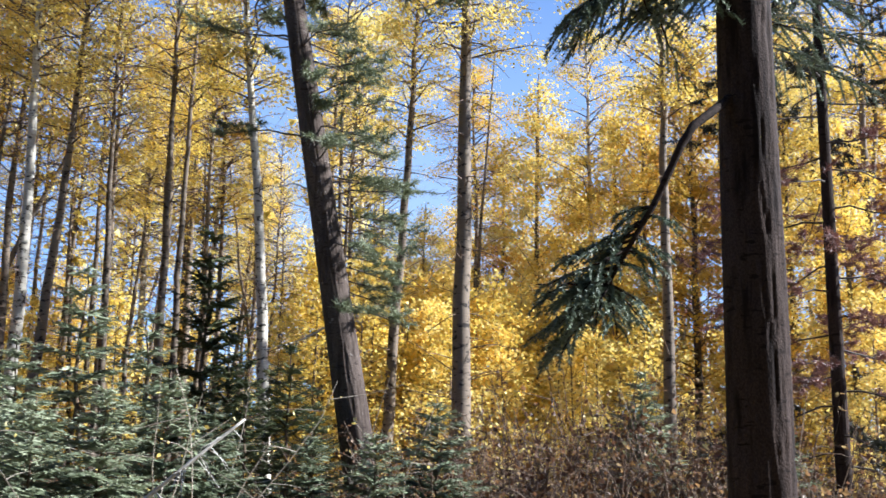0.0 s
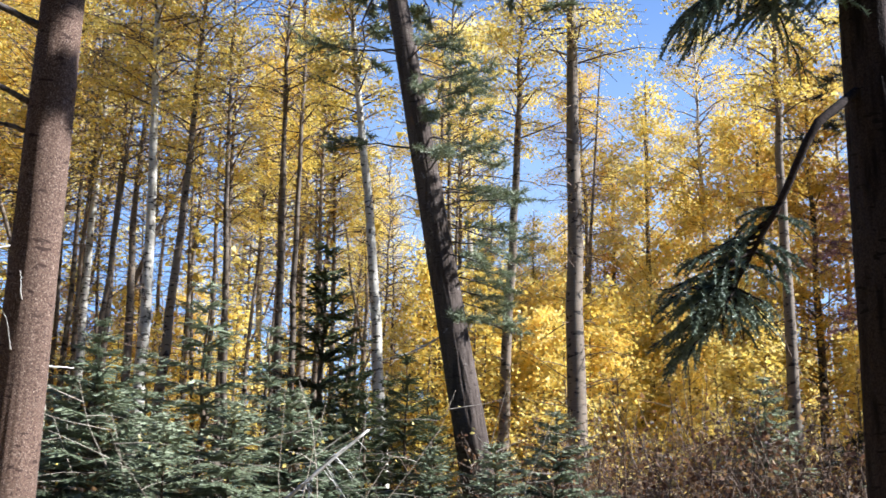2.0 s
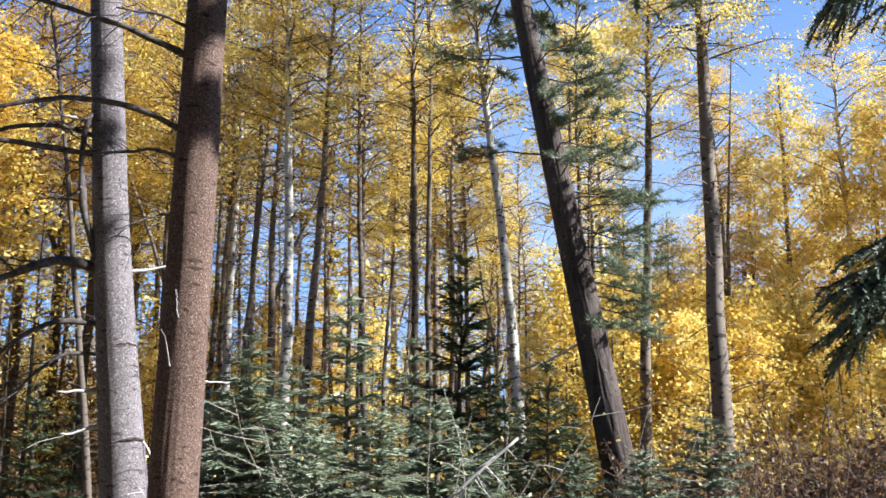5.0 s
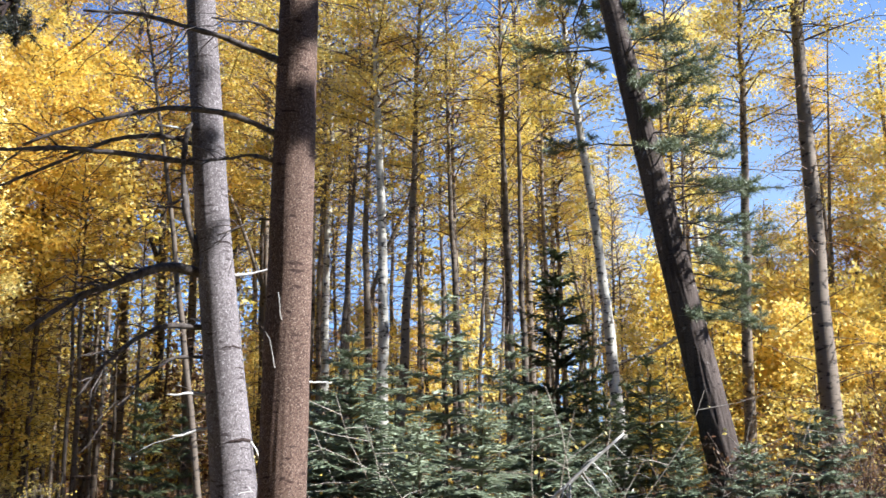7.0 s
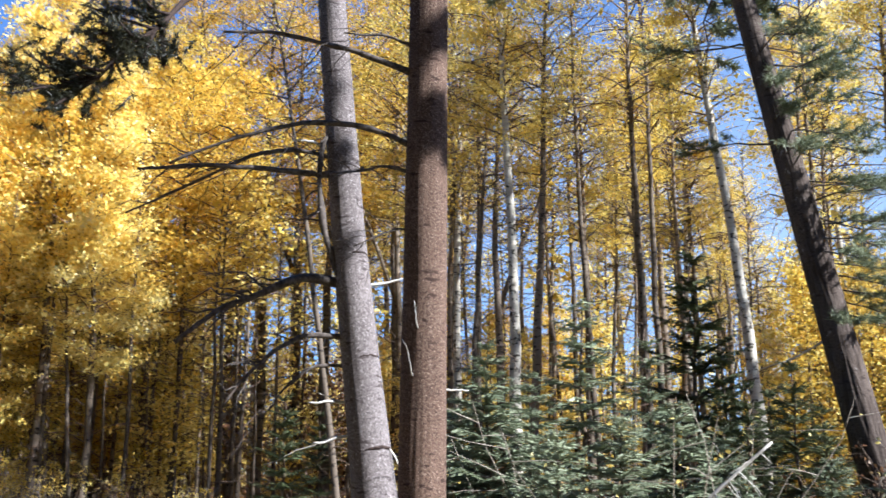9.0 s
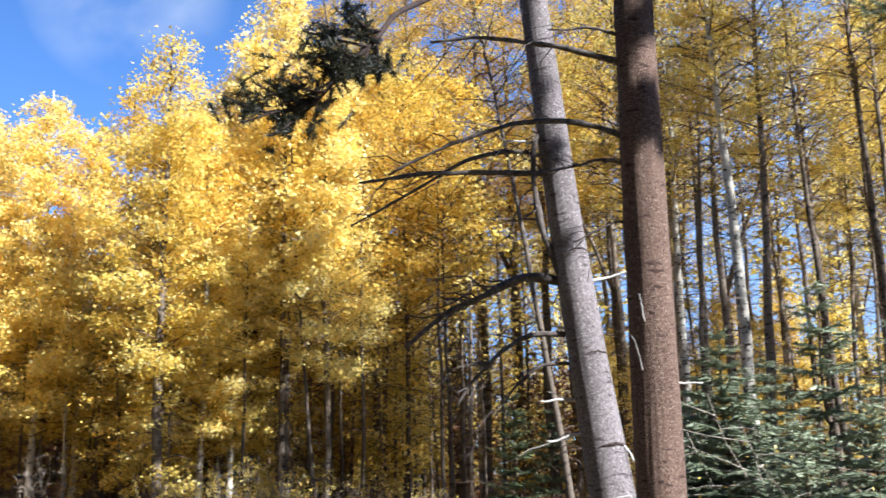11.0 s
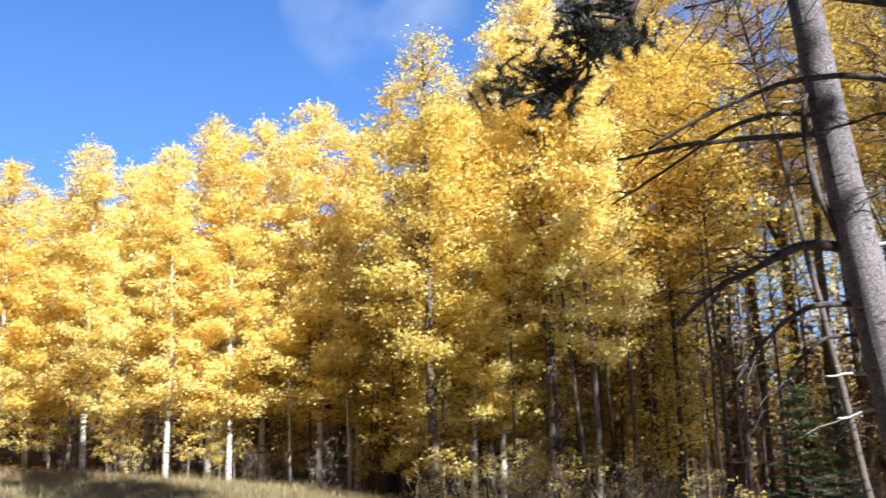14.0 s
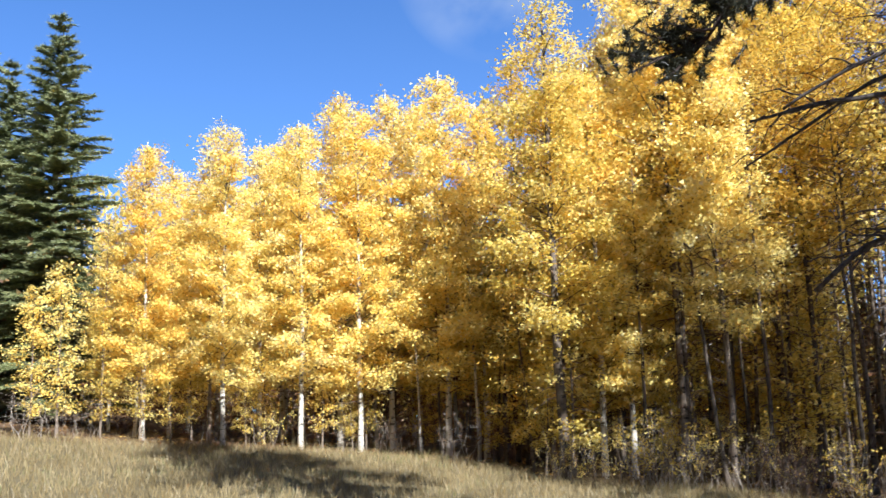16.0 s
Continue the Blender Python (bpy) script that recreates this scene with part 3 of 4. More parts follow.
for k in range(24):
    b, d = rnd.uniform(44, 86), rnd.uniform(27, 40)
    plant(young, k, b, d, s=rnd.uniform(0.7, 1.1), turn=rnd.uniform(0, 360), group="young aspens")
bare_pole = [aspen(25 + k, 13.0, 0.075, 0.56, 1.2, 700, GOLD, ASPEN_SHADED if k != 1 else ASPEN_GREY_DIM, "slim bare aspen trunk crowded in the wood", 30, 0.066, clump=0.06, puff=0.22) for k in range(3)]
for k in range(34):
    b, d = rnd.uniform(7, 34), rnd.uniform(17, 32)
    plant(bare_pole, k, b, d, s=rnd.uniform(0.75, 1.1), turn=rnd.uniform(0, 360), lean=rnd.uniform(0, 3), lean_to=rnd.uniform(0, 360), group="aspen poles")
for k in range(28):
    b, d = rnd.uniform(8, 42), rnd.uniform(22, 46)
    plant(pole, k, b, d, s=rnd.uniform(1.1, 1.6), turn=rnd.uniform(0, 360), lean=rnd.uniform(0, 4), lean_to=rnd.uniform(0, 360), group="aspen poles")
pale_pole = [aspen(65 + k, 8.0, 0.05, 0.34, 0.9, 3200, YELLOW, ASPEN if k else ASPEN_GREY_DIM, "slim pale-trunked aspen at the meadow's edge", 16, 0.066, spire=True) for k in range(2)]
for k in range(15):
    b = 63.5 + 1.5 * k + rnd.uniform(-0.9, 0.9)
    plant(pale_pole, k, b, edge_distance(b) + rnd.uniform(-0.2, 3.5), s=rnd.uniform(0.45, 0.9), turn=rnd.uniform(0, 360), lean=rnd.uniform(0, 4), lean_to=rnd.uniform(0, 360), group=EDGE)
for k, (b, d, e) in enumerate([(57.8, 20.0, 20.5), (56.2, 20.6, 18.5)]):
    plant(fringe, k, b, d, s=top_at(b, d, e) / 9.5, turn=77 + 50 * k, group=EDGE)
plant(bare_pole, 0, 37.0, 13.0, s=0.7, turn=70, lean=8.5, lean_to=128, group="aspen poles")
for k in range(12):
    b = 64.5 + 1.9 * k + rnd.uniform(-0.7, 0.7)
    plant(young, k, b, edge_distance(b) + rnd.uniform(-0.4, 1.5), s=rnd.uniform(0.32, 0.62), turn=rnd.uniform(0, 360), lean=rnd.uniform(0, 4), lean_to=rnd.uniform(0, 360), group="young aspens")
for k in range(9):
    plant(young, k, rnd.uniform(17, 27), rnd.uniform(25, 34), s=rnd.uniform(0.9, 1.25), turn=rnd.uniform(0, 360), group="young aspens")
# saplings in the undergrowth
for k in range(16):
    plant(young, k, rnd.uniform(19, 35), rnd.uniform(21, 33), s=rnd.uniform(0.7, 1.15), turn=rnd.uniform(0, 360), lean=rnd.uniform(0, 4), lean_to=rnd.uniform(0, 360), group="young aspens")
for k in range(26):
    b = rnd.uniform(46, 62)
    plant(young, k, b, edge_distance(b) + rnd.uniform(0.5, 12), s=rnd.uniform(0.7, 1.25), turn=rnd.uniform(0, 360), lean=rnd.uniform(0, 4), lean_to=rnd.uniform(0, 360), group="young aspens")
for k in range(22):
    b, d = rnd.uniform(-3.5, 9.5), rnd.uniform(16, 23)
    plant(young, k, b, d, s=rnd.uniform(0.75, 1.1), turn=rnd.uniform(0, 360), lean=rnd.uniform(0, 4), lean_to=rnd.uniform(0, 360), group="young aspens")
for k in range(11):
    b = rnd.uniform(52, 63)
    plant(young, k, b, edge_distance(b) + rnd.uniform(0.0, 4.0), s=rnd.uniform(0.5, 0.95), turn=rnd.uniform(0, 360), lean=rnd.uniform(0, 5), lean_to=rnd.uniform(0, 360), group="young aspens")
for k in range(58):
    b, d = rnd.uniform(-22, 14), rnd.uniform(17, 34)
    plant(young, k, b, d, s=rnd.uniform(0.7, 1.15), turn=rnd.uniform(0, 360), lean=rnd.uniform(0, 4), lean_to=rnd.uniform(0, 360), group="young aspens")
for k in range(20):
    b, d = rnd.uniform(30, 48), rnd.uniform(24, 40)
    plant(young, k, b, d, s=rnd.uniform(0.7, 1.1), turn=rnd.uniform(0, 360), group="young aspens")
for k in range(12):
    b, d = rnd.uniform(13, 48), rnd.uniform(26, 46)
    plant(young, k, b, d, s=rnd.uniform(0.45, 0.9), turn=rnd.uniform(0, 360), lean=rnd.uniform(0, 4), lean_to=rnd.uniform(0, 360), group="young aspens")


# ---- firs and spruces ----
def fir(seed, tall, reach, needle_mat, label, gap=0.17, per=6, name="young_fir", width=0.0036, length=0.034, dense=105, bare=0.0, power=0.85, droop=0.12, broad=0.028, ragged=0.0):
    """A conifer of tiers: whorls of flat boughs with side twigs, all set with needles."""
    rng = np.random.default_rng(seed)
    tree = tagged(new(name), label, "tree")
    stem, boughs, spray = Builder(), Builder(), Builder()
    z = np.linspace(-0.15, tall, 12)
    stem.tube(np.column_stack([rng.normal(size=(12, 2)) * 0.006 * tall, z]), np.linspace(0.018 * tall * 0.8, 0.004, 12), 7)
    roots, ways = [], []
    h = bare + 0.08
    while h < tall * 0.985:
        u = (h - bare) / (tall - bare)
        ln0 = reach * (1 - u) ** power + 0.05
        for k in range(per):
            ln = ln0 * rng.uniform(0.75 - ragged, 1.12)
            head = k * 6.283 / per + rng.normal() * 0.25 + h * 5
            p = bow((0, 0, h + rng.normal() * gap * 0.12), head, ln, 0.15 + 0.35 * u, droop + 0.12 * (1 - u), 5, rng, 0.03)
            boughs.tube(p, np.linspace(0.004 + 0.006 * ln, 0.0022, 5), 3, False)
            lines = [p]
            nt = max(3, int(ln / 0.046))
            for j in range(nt):
                w = 0.18 + 0.8 * j / nt
                s2 = along(p, np.array([w]))[0]
                tl = (0.42 * ln * (1 - w) + 0.05) * rng.uniform(0.7, 1.1)
                sgn = 1 if j % 2 else -1
                lines.append(bow(s2, head + sgn * rng.uniform(0.75, 1.05), tl, 0.05, 0.18, 3, rng, 0.04))
            for q in lines:
                spray.ribbon(q, broad * rng.uniform(0.7, 1.2), rng)
                step = np.diff(q, axis=0)
                L = np.linalg.norm(step, axis=1).sum()
                m = max(4, int(L * dense))
                s = rng.uniform(0.06 if q is not p else 0.25, 1, m)
                r0 = along(q, s)
                fwd = unit(q[-1] - q[0])
                side = unit(np.cross(fwd, [0, 0, 1.0]))
                sg = rng.choice([-1.0, 1.0], m)[:, None]
                ways.append(unit(fwd * rng.uniform(0.3, 0.9, (m, 1)) + side * sg * rng.uniform(0.4, 1.0, (m, 1)) + np.array([0, 0, 1.0]) * rng.normal(0.22, 0.35, (m, 1))))
                roots.append(r0)
        h += gap * rng.uniform(0.8, 1.2)
    roots, ways = np.concatenate(roots), np.concatenate(ways)
    spray.pieces(needles(roots, ways, length * rng.uniform(0.7, 1.25, len(roots)), width, rng))
    part("trunk", stem, TWIG, tree)
    tagged(part("branchwork", boughs, TWIG, tree), kind="stuff")
    part("foliage", spray, needle_mat, tree, smooth=False)
    return tree


FIRS = "young firs at the wood's edge"
fir_a = fir(61, 2.9, 1.35, FIR, "blue-green young fir with dense flat tiers of boughs", 0.14, 9)
fir_b = fir(62, 3.2, 1.2, FIR, "lanky blue-green young fir with open tiers", 0.22, 7)
fir_c = fir(63, 2.2, 1.15, FIR, "small blue-green fir in the undergrowth", 0.13, 8)
fir_d = fir(64, 4.3, 1.05, SPRUCE, "dark narrow young fir with level tiers in the shade", 0.31, 9, width=0.006, droop=0.0, broad=0.04, power=0.6)


def fir_at(ob, b, d, e, tall, first=False, **kw):
    s = top_at(b, d, e) / tall
    return (set_down if first else again)(ob, b, d, s=s, group=FIRS, **kw)


fir_at(fir_a, 29.4, 8.5, 7.3, 2.9, True, turn=20)
fir_at(fir_b, 24.1, 10.5, 10.2, 3.2, True, turn=70)
fir_at(fir_c, 19.0, 8.8, 4.1, 2.2, True, turn=120)
fir_at(fir_b, 20.4, 10.0, 7.9, 3.2, turn=200)
fir_at(fir_d, 17.7, 13.5, 12.3, 4.3, True)
fir_at(fir_d, 12.8, 11.5, 6.0, 4.3, turn=60)
fir_at(fir_d, 15.2, 12.0, 5.0, 4.3, turn=140)
# two dark firs added to stand in for the shaded hollow by the leaning pine
fir_at(fir_d, 14.0, 12.6, 4.6, 4.3, turn=280)
fir_at(fir_d, 11.4, 12.4, 3.6, 4.3, turn=20)
fir_at(fir_d, 16.3, 12.8, 6.5, 4.3, turn=330)
fir_at(fir_c, 4.3, 9.5, 3.0, 2.2, turn=30)
fir_at(fir_c, 7.6, 9.0, 1.2, 2.2, turn=260)
fir_at(fir_a, -6.7, 13.0, 4.6, 2.9, turn=150)
fir_at(fir_a, 27.0, 9.4, 5.6, 2.9, turn=250)
fir_at(fir_c, 22.2, 7.8, 3.4, 2.2, turn=10)
fir_at(fir_c, 25.6, 7.6, 2.6, 2.2, turn=310)
fir_at(fir_c, 31.0, 9.6, 4.4, 2.2, turn=90)
fir_at(fir_a, 16.6, 9.3, 2.5, 2.9, turn=33)
fir_at(fir_d, 40.6, 14.0, 4.5, 4.3, turn=210)
fir_at(fir_d, 38.6, 15.0, 3.6, 4.3, turn=310)
fir_at(fir_c, -13.8, 10.5, 2.0, 2.2, turn=310)
fir_at(fir_c, 11.2, 9.0, 1.0, 2.2, turn=170)

big = fir(71, 15.0, 3.8, CONIFER, "tall green conifer at the far side of the meadow", 0.36, 8, name="conifer_tree", width=0.014, length=0.19, dense=22, bare=0.6, power=0.72, droop=0.2, broad=0.075, ragged=0.35)
set_down(big, 87.7, 26, s=top_at(87.7, 26, 23.1) / 15, group="tall conifers")
again(big, 90.1, 29, s=top_at(90.1, 29, 20.4) / 15, turn=120, group="tall conifers")
again(big, 94.2, 28, s=0.9, turn=220, group="tall conifers")


# ---- pines ----
def conifer_trunk(base, lean_x, lean_y, r0, r1, tall, furrow, seed, girth=None, bend=None):
    """A stout trunk with a flared foot; its bark stands in long plates parted by narrow valleys."""
    b = Builder()
    sides, rings = 88, 190
    z = np.concatenate([np.linspace(-0.3, 6.2, 150), np.linspace(6.3, tall, rings - 150)])
    core = np.column_stack([base[0] + lean_x * z, base[1] + lean_y * z, base[2] + z])
    if bend:
        core[:, :2] += np.array([np.interp(z, *bend)]).T * np.array([-0.81, -0.59])
    heights, widths = girth or ((-0.3, 0, 0.4, tall), (r0 * 1.5, r0 * 1.3, r0, r1))
    b.tube(core, np.interp(z, heights, widths), sides)
    v = b.v[0].reshape(rings, sides, 3)
    for j in range(rings):
        for k in range(sides):
            a = k * 2 * math.pi / sides
            n1 = noise.noise((math.cos(a) * 2.2, math.sin(a) * 2.2, z[j] * 0.9 + seed * 9))
            n2 = noise.noise((math.cos(a) * 6.5, math.sin(a) * 6.5, z[j] * 1.7 + seed * 5))
            off = furrow * (0.5 * n1 + 0.25 - (math.exp(-(n2 / 0.11) ** 2) if furrow > 0.01 else 0.6 * n2))
            v[j, k] += (v[j, k] - core[j]) / max(r0, 0.01) * off
    return b, core


def pine_tufts(b, tips, rng, long=0.075, per=46, width=0.0026):
    """Brushes of needles round each twig's end. tips: (point, direction) pairs."""
    for p, d in tips:
        back = rng.uniform(0, 0.11, per)[:, None]
        way = unit(unit(np.asarray(d)) * rng.uniform(0.2, 1.0, (per, 1)) + rng.normal(size=(per, 3)) * 0.55)
        b.pieces(needles(np.asarray(p) - unit(np.asarray(d)) * back, way, long * rng.uniform(0.7, 1.2, per), width, rng))


def pine_bough(wood_b, needle_b, start, heading, length, rise, sag, rng, r=0.02, twigs=9, long=0.075, width=0.0026, per=46, bare=0.35):
    """A living bough: it forks into twigs that end in brushes of needles."""
    p = bow(start, heading, length, rise, sag, 7, rng, 0.05)
    wood_b.tube(p, np.linspace(r, r * 0.25, 7), 5, False)
    tips = [(p[-1], p[-1] - p[-2])]
    for j in range(twigs):
        w = bare + (1 - bare) * (j + rng.uniform(0, 1)) / twigs
        s = along(p, np.array([min(w, 1)]))[0]
        q = bow(s, heading + rng.choice([-1, 1]) * rng.uniform(0.3, 1.1), length * rng.uniform(0.14, 0.34), rng.uniform(-0.1, 0.5), 0.1, 5, rng, 0.08)
        wood_b.tube(q, np.linspace(r * 0.35, r * 0.15, 5), 4, False)
        tips += [(q[-1], q[-1] - q[-2]), (q[3], q[3] - q[2] + rng.normal(size=3) * 0.03), (q[2], q[2] - q[1] + rng.normal(size=3) * 0.05)]
    pine_tufts(needle_b, tips, rng, long, per, width)


def dead_limb(b, start, heading, shape, r, rng, twigs=4, end=0.35):
    """A dead limb drawn as (out, up) steps from its root, with a few side twigs."""
    c, s = math.cos(heading), math.sin(heading)
    keys = np.array([(start[0] + c * o, start[1] + s * o, start[2] + u) for o, u in shape])
    p = along(keys, np.linspace(0, 1, 16))
    p[1:-1] = (p[:-2] + 2 * p[1:-1] + p[2:]) / 4
    p[1:] += np.cumsum(rng.normal(size=(15, 3)) * 0.004, 0)
    b.tube(p, 1.3 * np.linspace(r, r * end, 16) * (1 + 0.12 * rng.normal(size=16)), 7)
    for w in rng.uniform(0.3, 0.95, twigs):
        q = bow(along(p, np.array([w]))[0], heading + rng.normal() * 0.8, rng.uniform(0.15, 0.55), rng.uniform(-0.8, 0.5), 0.3, 6, rng, 0.14)
        b.tube(q, np.linspace(r * 0.32, 0.002, 6), 4, False)


def high_crown(tree, core_at, from_z, to_z, reach, seed, mat, count=44):
    """The living crown, high over the ground and out of view, sized for the shadows it throws."""
    rng = np.random.default_rng(seed)
    wb, nb = Builder(), Builder()
    for k in range(count):
        z = from_z + (to_z - from_z) * k / count
        ln = reach * (1 - 0.75 * (z - from_z) / (to_z - from_z)) * rng.uniform(0.7, 1.1)
        pine_bough(wb, nb, core_at(z), k * 2.4 + rng.normal() * 0.3, ln, rng.uniform(0.0, 0.4), 0.2, rng, 0.03, 9, 0.17, 0.016, 34)
    tagged(part("branchwork", wb, DEADWOOD, tree), kind="stuff")
    part("crown", nb, mat, tree, smooth=False)


def pine(label, base_xy, lean_x, lean_y, r0, r1, tall, bark, furrow, seed, crown=None, girth=None, bend=None, name="pine_tree"):
    base = (*base_xy, height(*base_xy))
    tree = tagged(new(name), label, "tree", "old conifers in front of the wood")
    tb, core = conifer_trunk(base, lean_x, lean_y, r0, r1, tall, furrow, seed, girth, bend)
    part("trunk", tb, bark, tree)
    z = core[:, 2]

    def core_at(h):
        return np.array([np.interp(h, z, core[:, 0]), np.interp(h, z, core[:, 1]), h])

    if crown:
        high_crown(tree, core_at, *crown, seed + 1, PINE, 70 if crown[2] > 3 else 44)
    return tree, core_at


rg = np.random.default_rng(81)
WEST = math.atan2(-0.69, -0.72)
# the pale pine, leaning to the west, with its dead limbs
pale, pale_at = pine("pale grey-barked pine leaning over, with dead limbs on its trunk", (-4.29, 6.16), -0.074, -0.056, 0.165, 0.04, 16.5, BARK_PALE, 0.005, 82, (8.6, 14.2, 2.4), ((-0.3, 0, 0.5, 1.3, 2.2, 3.2, 5.2, 16.5), (0.25, 0.21, 0.178, 0.158, 0.138, 0.124, 0.108, 0.04)), ((0, 1.0, 2.2, 3.2, 5.2, 8, 16.5), (0, 0.0, 0.03, 0.046, 0.036, 0.02, 0)))
for z0, head, shape, r in (
        (3.02, 0.0, ((0, 0), (0.38, 0.08), (0.76, -0.11), (1.02, -0.22), (1.3, -0.45)), 0.034),
        (3.88, 0.05, ((0, 0), (0.48, 0.0), (0.99, -0.01), (1.5, -0.08)), 0.023),
        (4.0, -0.05, ((0, 0), (0.38, 0.08), (0.73, 0.0), (0.94, -0.15), (1.29, -0.34), (1.6, -0.5)), 0.017),
        (2.72, 0.1, ((0, 0), (0.17, 0.42), (0.27, 0.78), (0.31, 1.09), (0.27, 1.44), (0.12, 1.56)), 0.027),
        (2.63, 0.02, ((0, 0), (0.39, 0.02), (0.6, -0.09), (0.82, -0.28), (0.98, -0.5)), 0.018),
        (2.43, -0.08, ((0, 0), (0.34, 0.0), (0.53, -0.14), (0.66, -0.32)), 0.014)):
    lb = Builder()
    dead_limb(lb, pale_at(z0), WEST + head, shape, r, rg, 9)
    part("dead_limb", lb, DEADWOOD, pale, "dead grey-brown limb")
for z0, head, shape, r in ((2.16, 0.1, ((0, 0), (0.42, -0.02)), 0.013), (1.94, 0.0, ((0, 0), (0.42, -0.06)), 0.012), (4.04, -0.1, ((0, 0), (0.22, 0.11), (0.4, 0.12)), 0.011),
                           (3.02, 3.1, ((0, 0), (0.25, 0.06), (0.47, 0.13)), 0.011), (2.66, -0.3, ((0, 0), (0.22, 0.04)), 0.012), (5.0, 0.2, ((0, 0), (0.12, 0.2), (0.14, 0.5)), 0.02),
                           (1.7, 2.9, ((0, 0), (0.2, -0.2), (0.3, -0.5)), 0.01), (1.75, 2.6, ((0, 0), (0.15, 0.1), (0.25, -0.1), (0.3, -0.4)), 0.008)):
    lb = Builder()
    dead_limb(lb, pale_at(z0), WEST + head, shape, r, rg, 1)
    part("branch_stub", lb, BLEACHED, pale, "bleached bare branch stub")
# dark raised arcs on the bark, drawn in for the shadows of limbs
for z0, r_c in ((3.23, 0.008), (2.46, 0.009), (2.31, 0.007), (1.80, 0.015)):
    lb, c = Builder(), pale_at(z0)
    turn_c = np.radians(np.linspace(-92, 62, 14))
    out_c = np.interp(z0, (1.3, 2.2, 3.2), (0.158, 0.138, 0.124))
    up_c = 0.035 * np.sin(np.linspace(0, math.pi, 14)) + rg.normal(size=14) * 0.003
    lb.tube(np.column_stack([c[0] + out_c * np.cos(turn_c), c[1] + out_c * np.sin(turn_c), c[2] + up_c]), r_c * np.sin(np.linspace(0.5, 2.6, 14)), 6)
    part("branch_collar", lb, BARK_DARK, pale, "dark arc drawn for a limb's shadow")
# a living bough that hangs out over the clearing
wb, nb = Builder(), Builder()
main = along(np.array([pale_at(6.0), (-3.96, 3.97, 4.45), (-3.56, 3.28, 3.97), (-3.45, 3.02, 3.69), (-3.52, 2.88, 3.52), (-3.59, 2.8, 3.38), (-3.7, 2.65, 3.26)]), np.linspace(0, 1, 24))
wb.tube(main, np.linspace(0.020, 0.006, 24), 7)
for end in np.array([(-3.74, 2.39, 3.33), (-3.83, 2.55, 3.35), (-3.71, 2.51, 3.43), (-3.76, 2.61, 3.48), (-3.76, 2.66, 3.43), (-3.66, 2.43, 3.2), (-3.59, 2.52, 3.14), (-3.85, 2.8, 3.32), (-3.6, 2.62, 3.31), (-3.57, 2.57, 3.42), (-3.82, 2.88, 3.48), (-3.52, 2.67, 3.66), (-3.71, 2.78, 3.63), (-3.53, 2.72, 3.58), (-3.6, 2.81, 3.53), (-3.38, 2.7, 3.48), (-3.58, 2.86, 3.49), (-3.61, 2.96, 3.59), (-3.46, 2.92, 3.47), (-3.45, 3.04, 3.59), (-3.44, 3.05, 3.49), (-3.45, 2.68, 3.27), (-3.58, 2.79, 3.74), (-3.45, 2.84, 3.7), (-3.31, 2.75, 3.71), (-3.3, 2.66, 3.53), (-3.55, 3.02, 3.6), (-3.38, 2.77, 3.77)]):
    # a twig sweeps from the bough to each brush, low at first and then upwards
    near = np.linalg.norm(main - end, axis=1)
    root = main[max(0, int(np.argmin(near)) - 3)]
    mid = (root + end) / 2 + np.array([0, 0, -0.035]) + rg.normal(size=3) * 0.015
    q = along(np.array([root, mid, end]), np.linspace(0, 1, 7))
    q[1:-1] = (q[:-2] + 2 * q[1:-1] + q[2:]) / 4
    wb.tube(q, np.linspace(0.009, 0.004, 7), 5, False)
    way = unit(end - mid)
    tips = [(end, way)] + [(end + rg.normal(size=3) * 0.045 - way * 0.03, unit(way + rg.normal(size=3) * 0.7)) for _ in range(4)]
    tips += [(along(q, np.array([rg.uniform(0.45, 0.9)]))[0], unit(way + rg.normal(size=3))) for _ in range(2)]
    pine_tufts(nb, tips, rg, 0.046, 85, 0.0022)
part("living_bough", wb, BARK_DARK, pale)
part("foliage", nb, SHADED_PINE, pale, "needle brushes coloured near black for the shade they hang in", smooth=False)

# the red pine in front of it
red, red_at = pine("straight reddish-brown pine trunk with scaly bark", (-3.735, 5.695), 0.012, 0.004, 0.163, 0.05, 17.5, BARK_RED, 0.007, 84, (9.0, 16.5, 2.4))
EASTWARD = math.atan2(-0.64, -0.77)
for z0, head, shape, r in (
        (3.86, 0.0, ((0, 0), (0.4, 0.17), (0.75, 0.19), (1.1, 0.12), (1.4, 0.02), (1.75, -0.14)), 0.02),
        (4.40, 0.0, ((0, 0), (0.5, 0.18), (0.75, 0.22), (1.1, 0.3), (1.45, 0.28)), 0.02),
        (3.69, 0.0, ((0, 0), (0.3, 0.07), (0.65, -0.02)), 0.014),
        (4.6, 0.1, ((0, 0), (0.3, 0.12), (0.6, 0.1)), 0.012),
        (3.3, 0.15, ((0, 0), (0.2, 0.0), (0.5, -0.14)), 0.009)):
    lb = Builder()
    dead_limb(lb, red_at(z0), EASTWARD + head, shape, r, rg, 9)
    part("dead_limb", lb, DEADWOOD, red, "dead grey-brown limb")
for z0, head, shape, r in ((2.55, 1.2, ((0.12, 0), (0.2, 0.06), (0.22, 0.20)), 0.004), (2.25, 1.0, ((0.12, 0), (0.22, 0.10), (0.32, 0.24)), 0.004), (2.2, 3.4, ((0.1, 0.0), (0.3, -0.02)), 0.008)):
    lb = Builder()
    dead_limb(lb, red_at(z0), EASTWARD + head, shape, r, rg, 0)
    part("twig", lb, BLEACHED, red, "bleached bare twig")

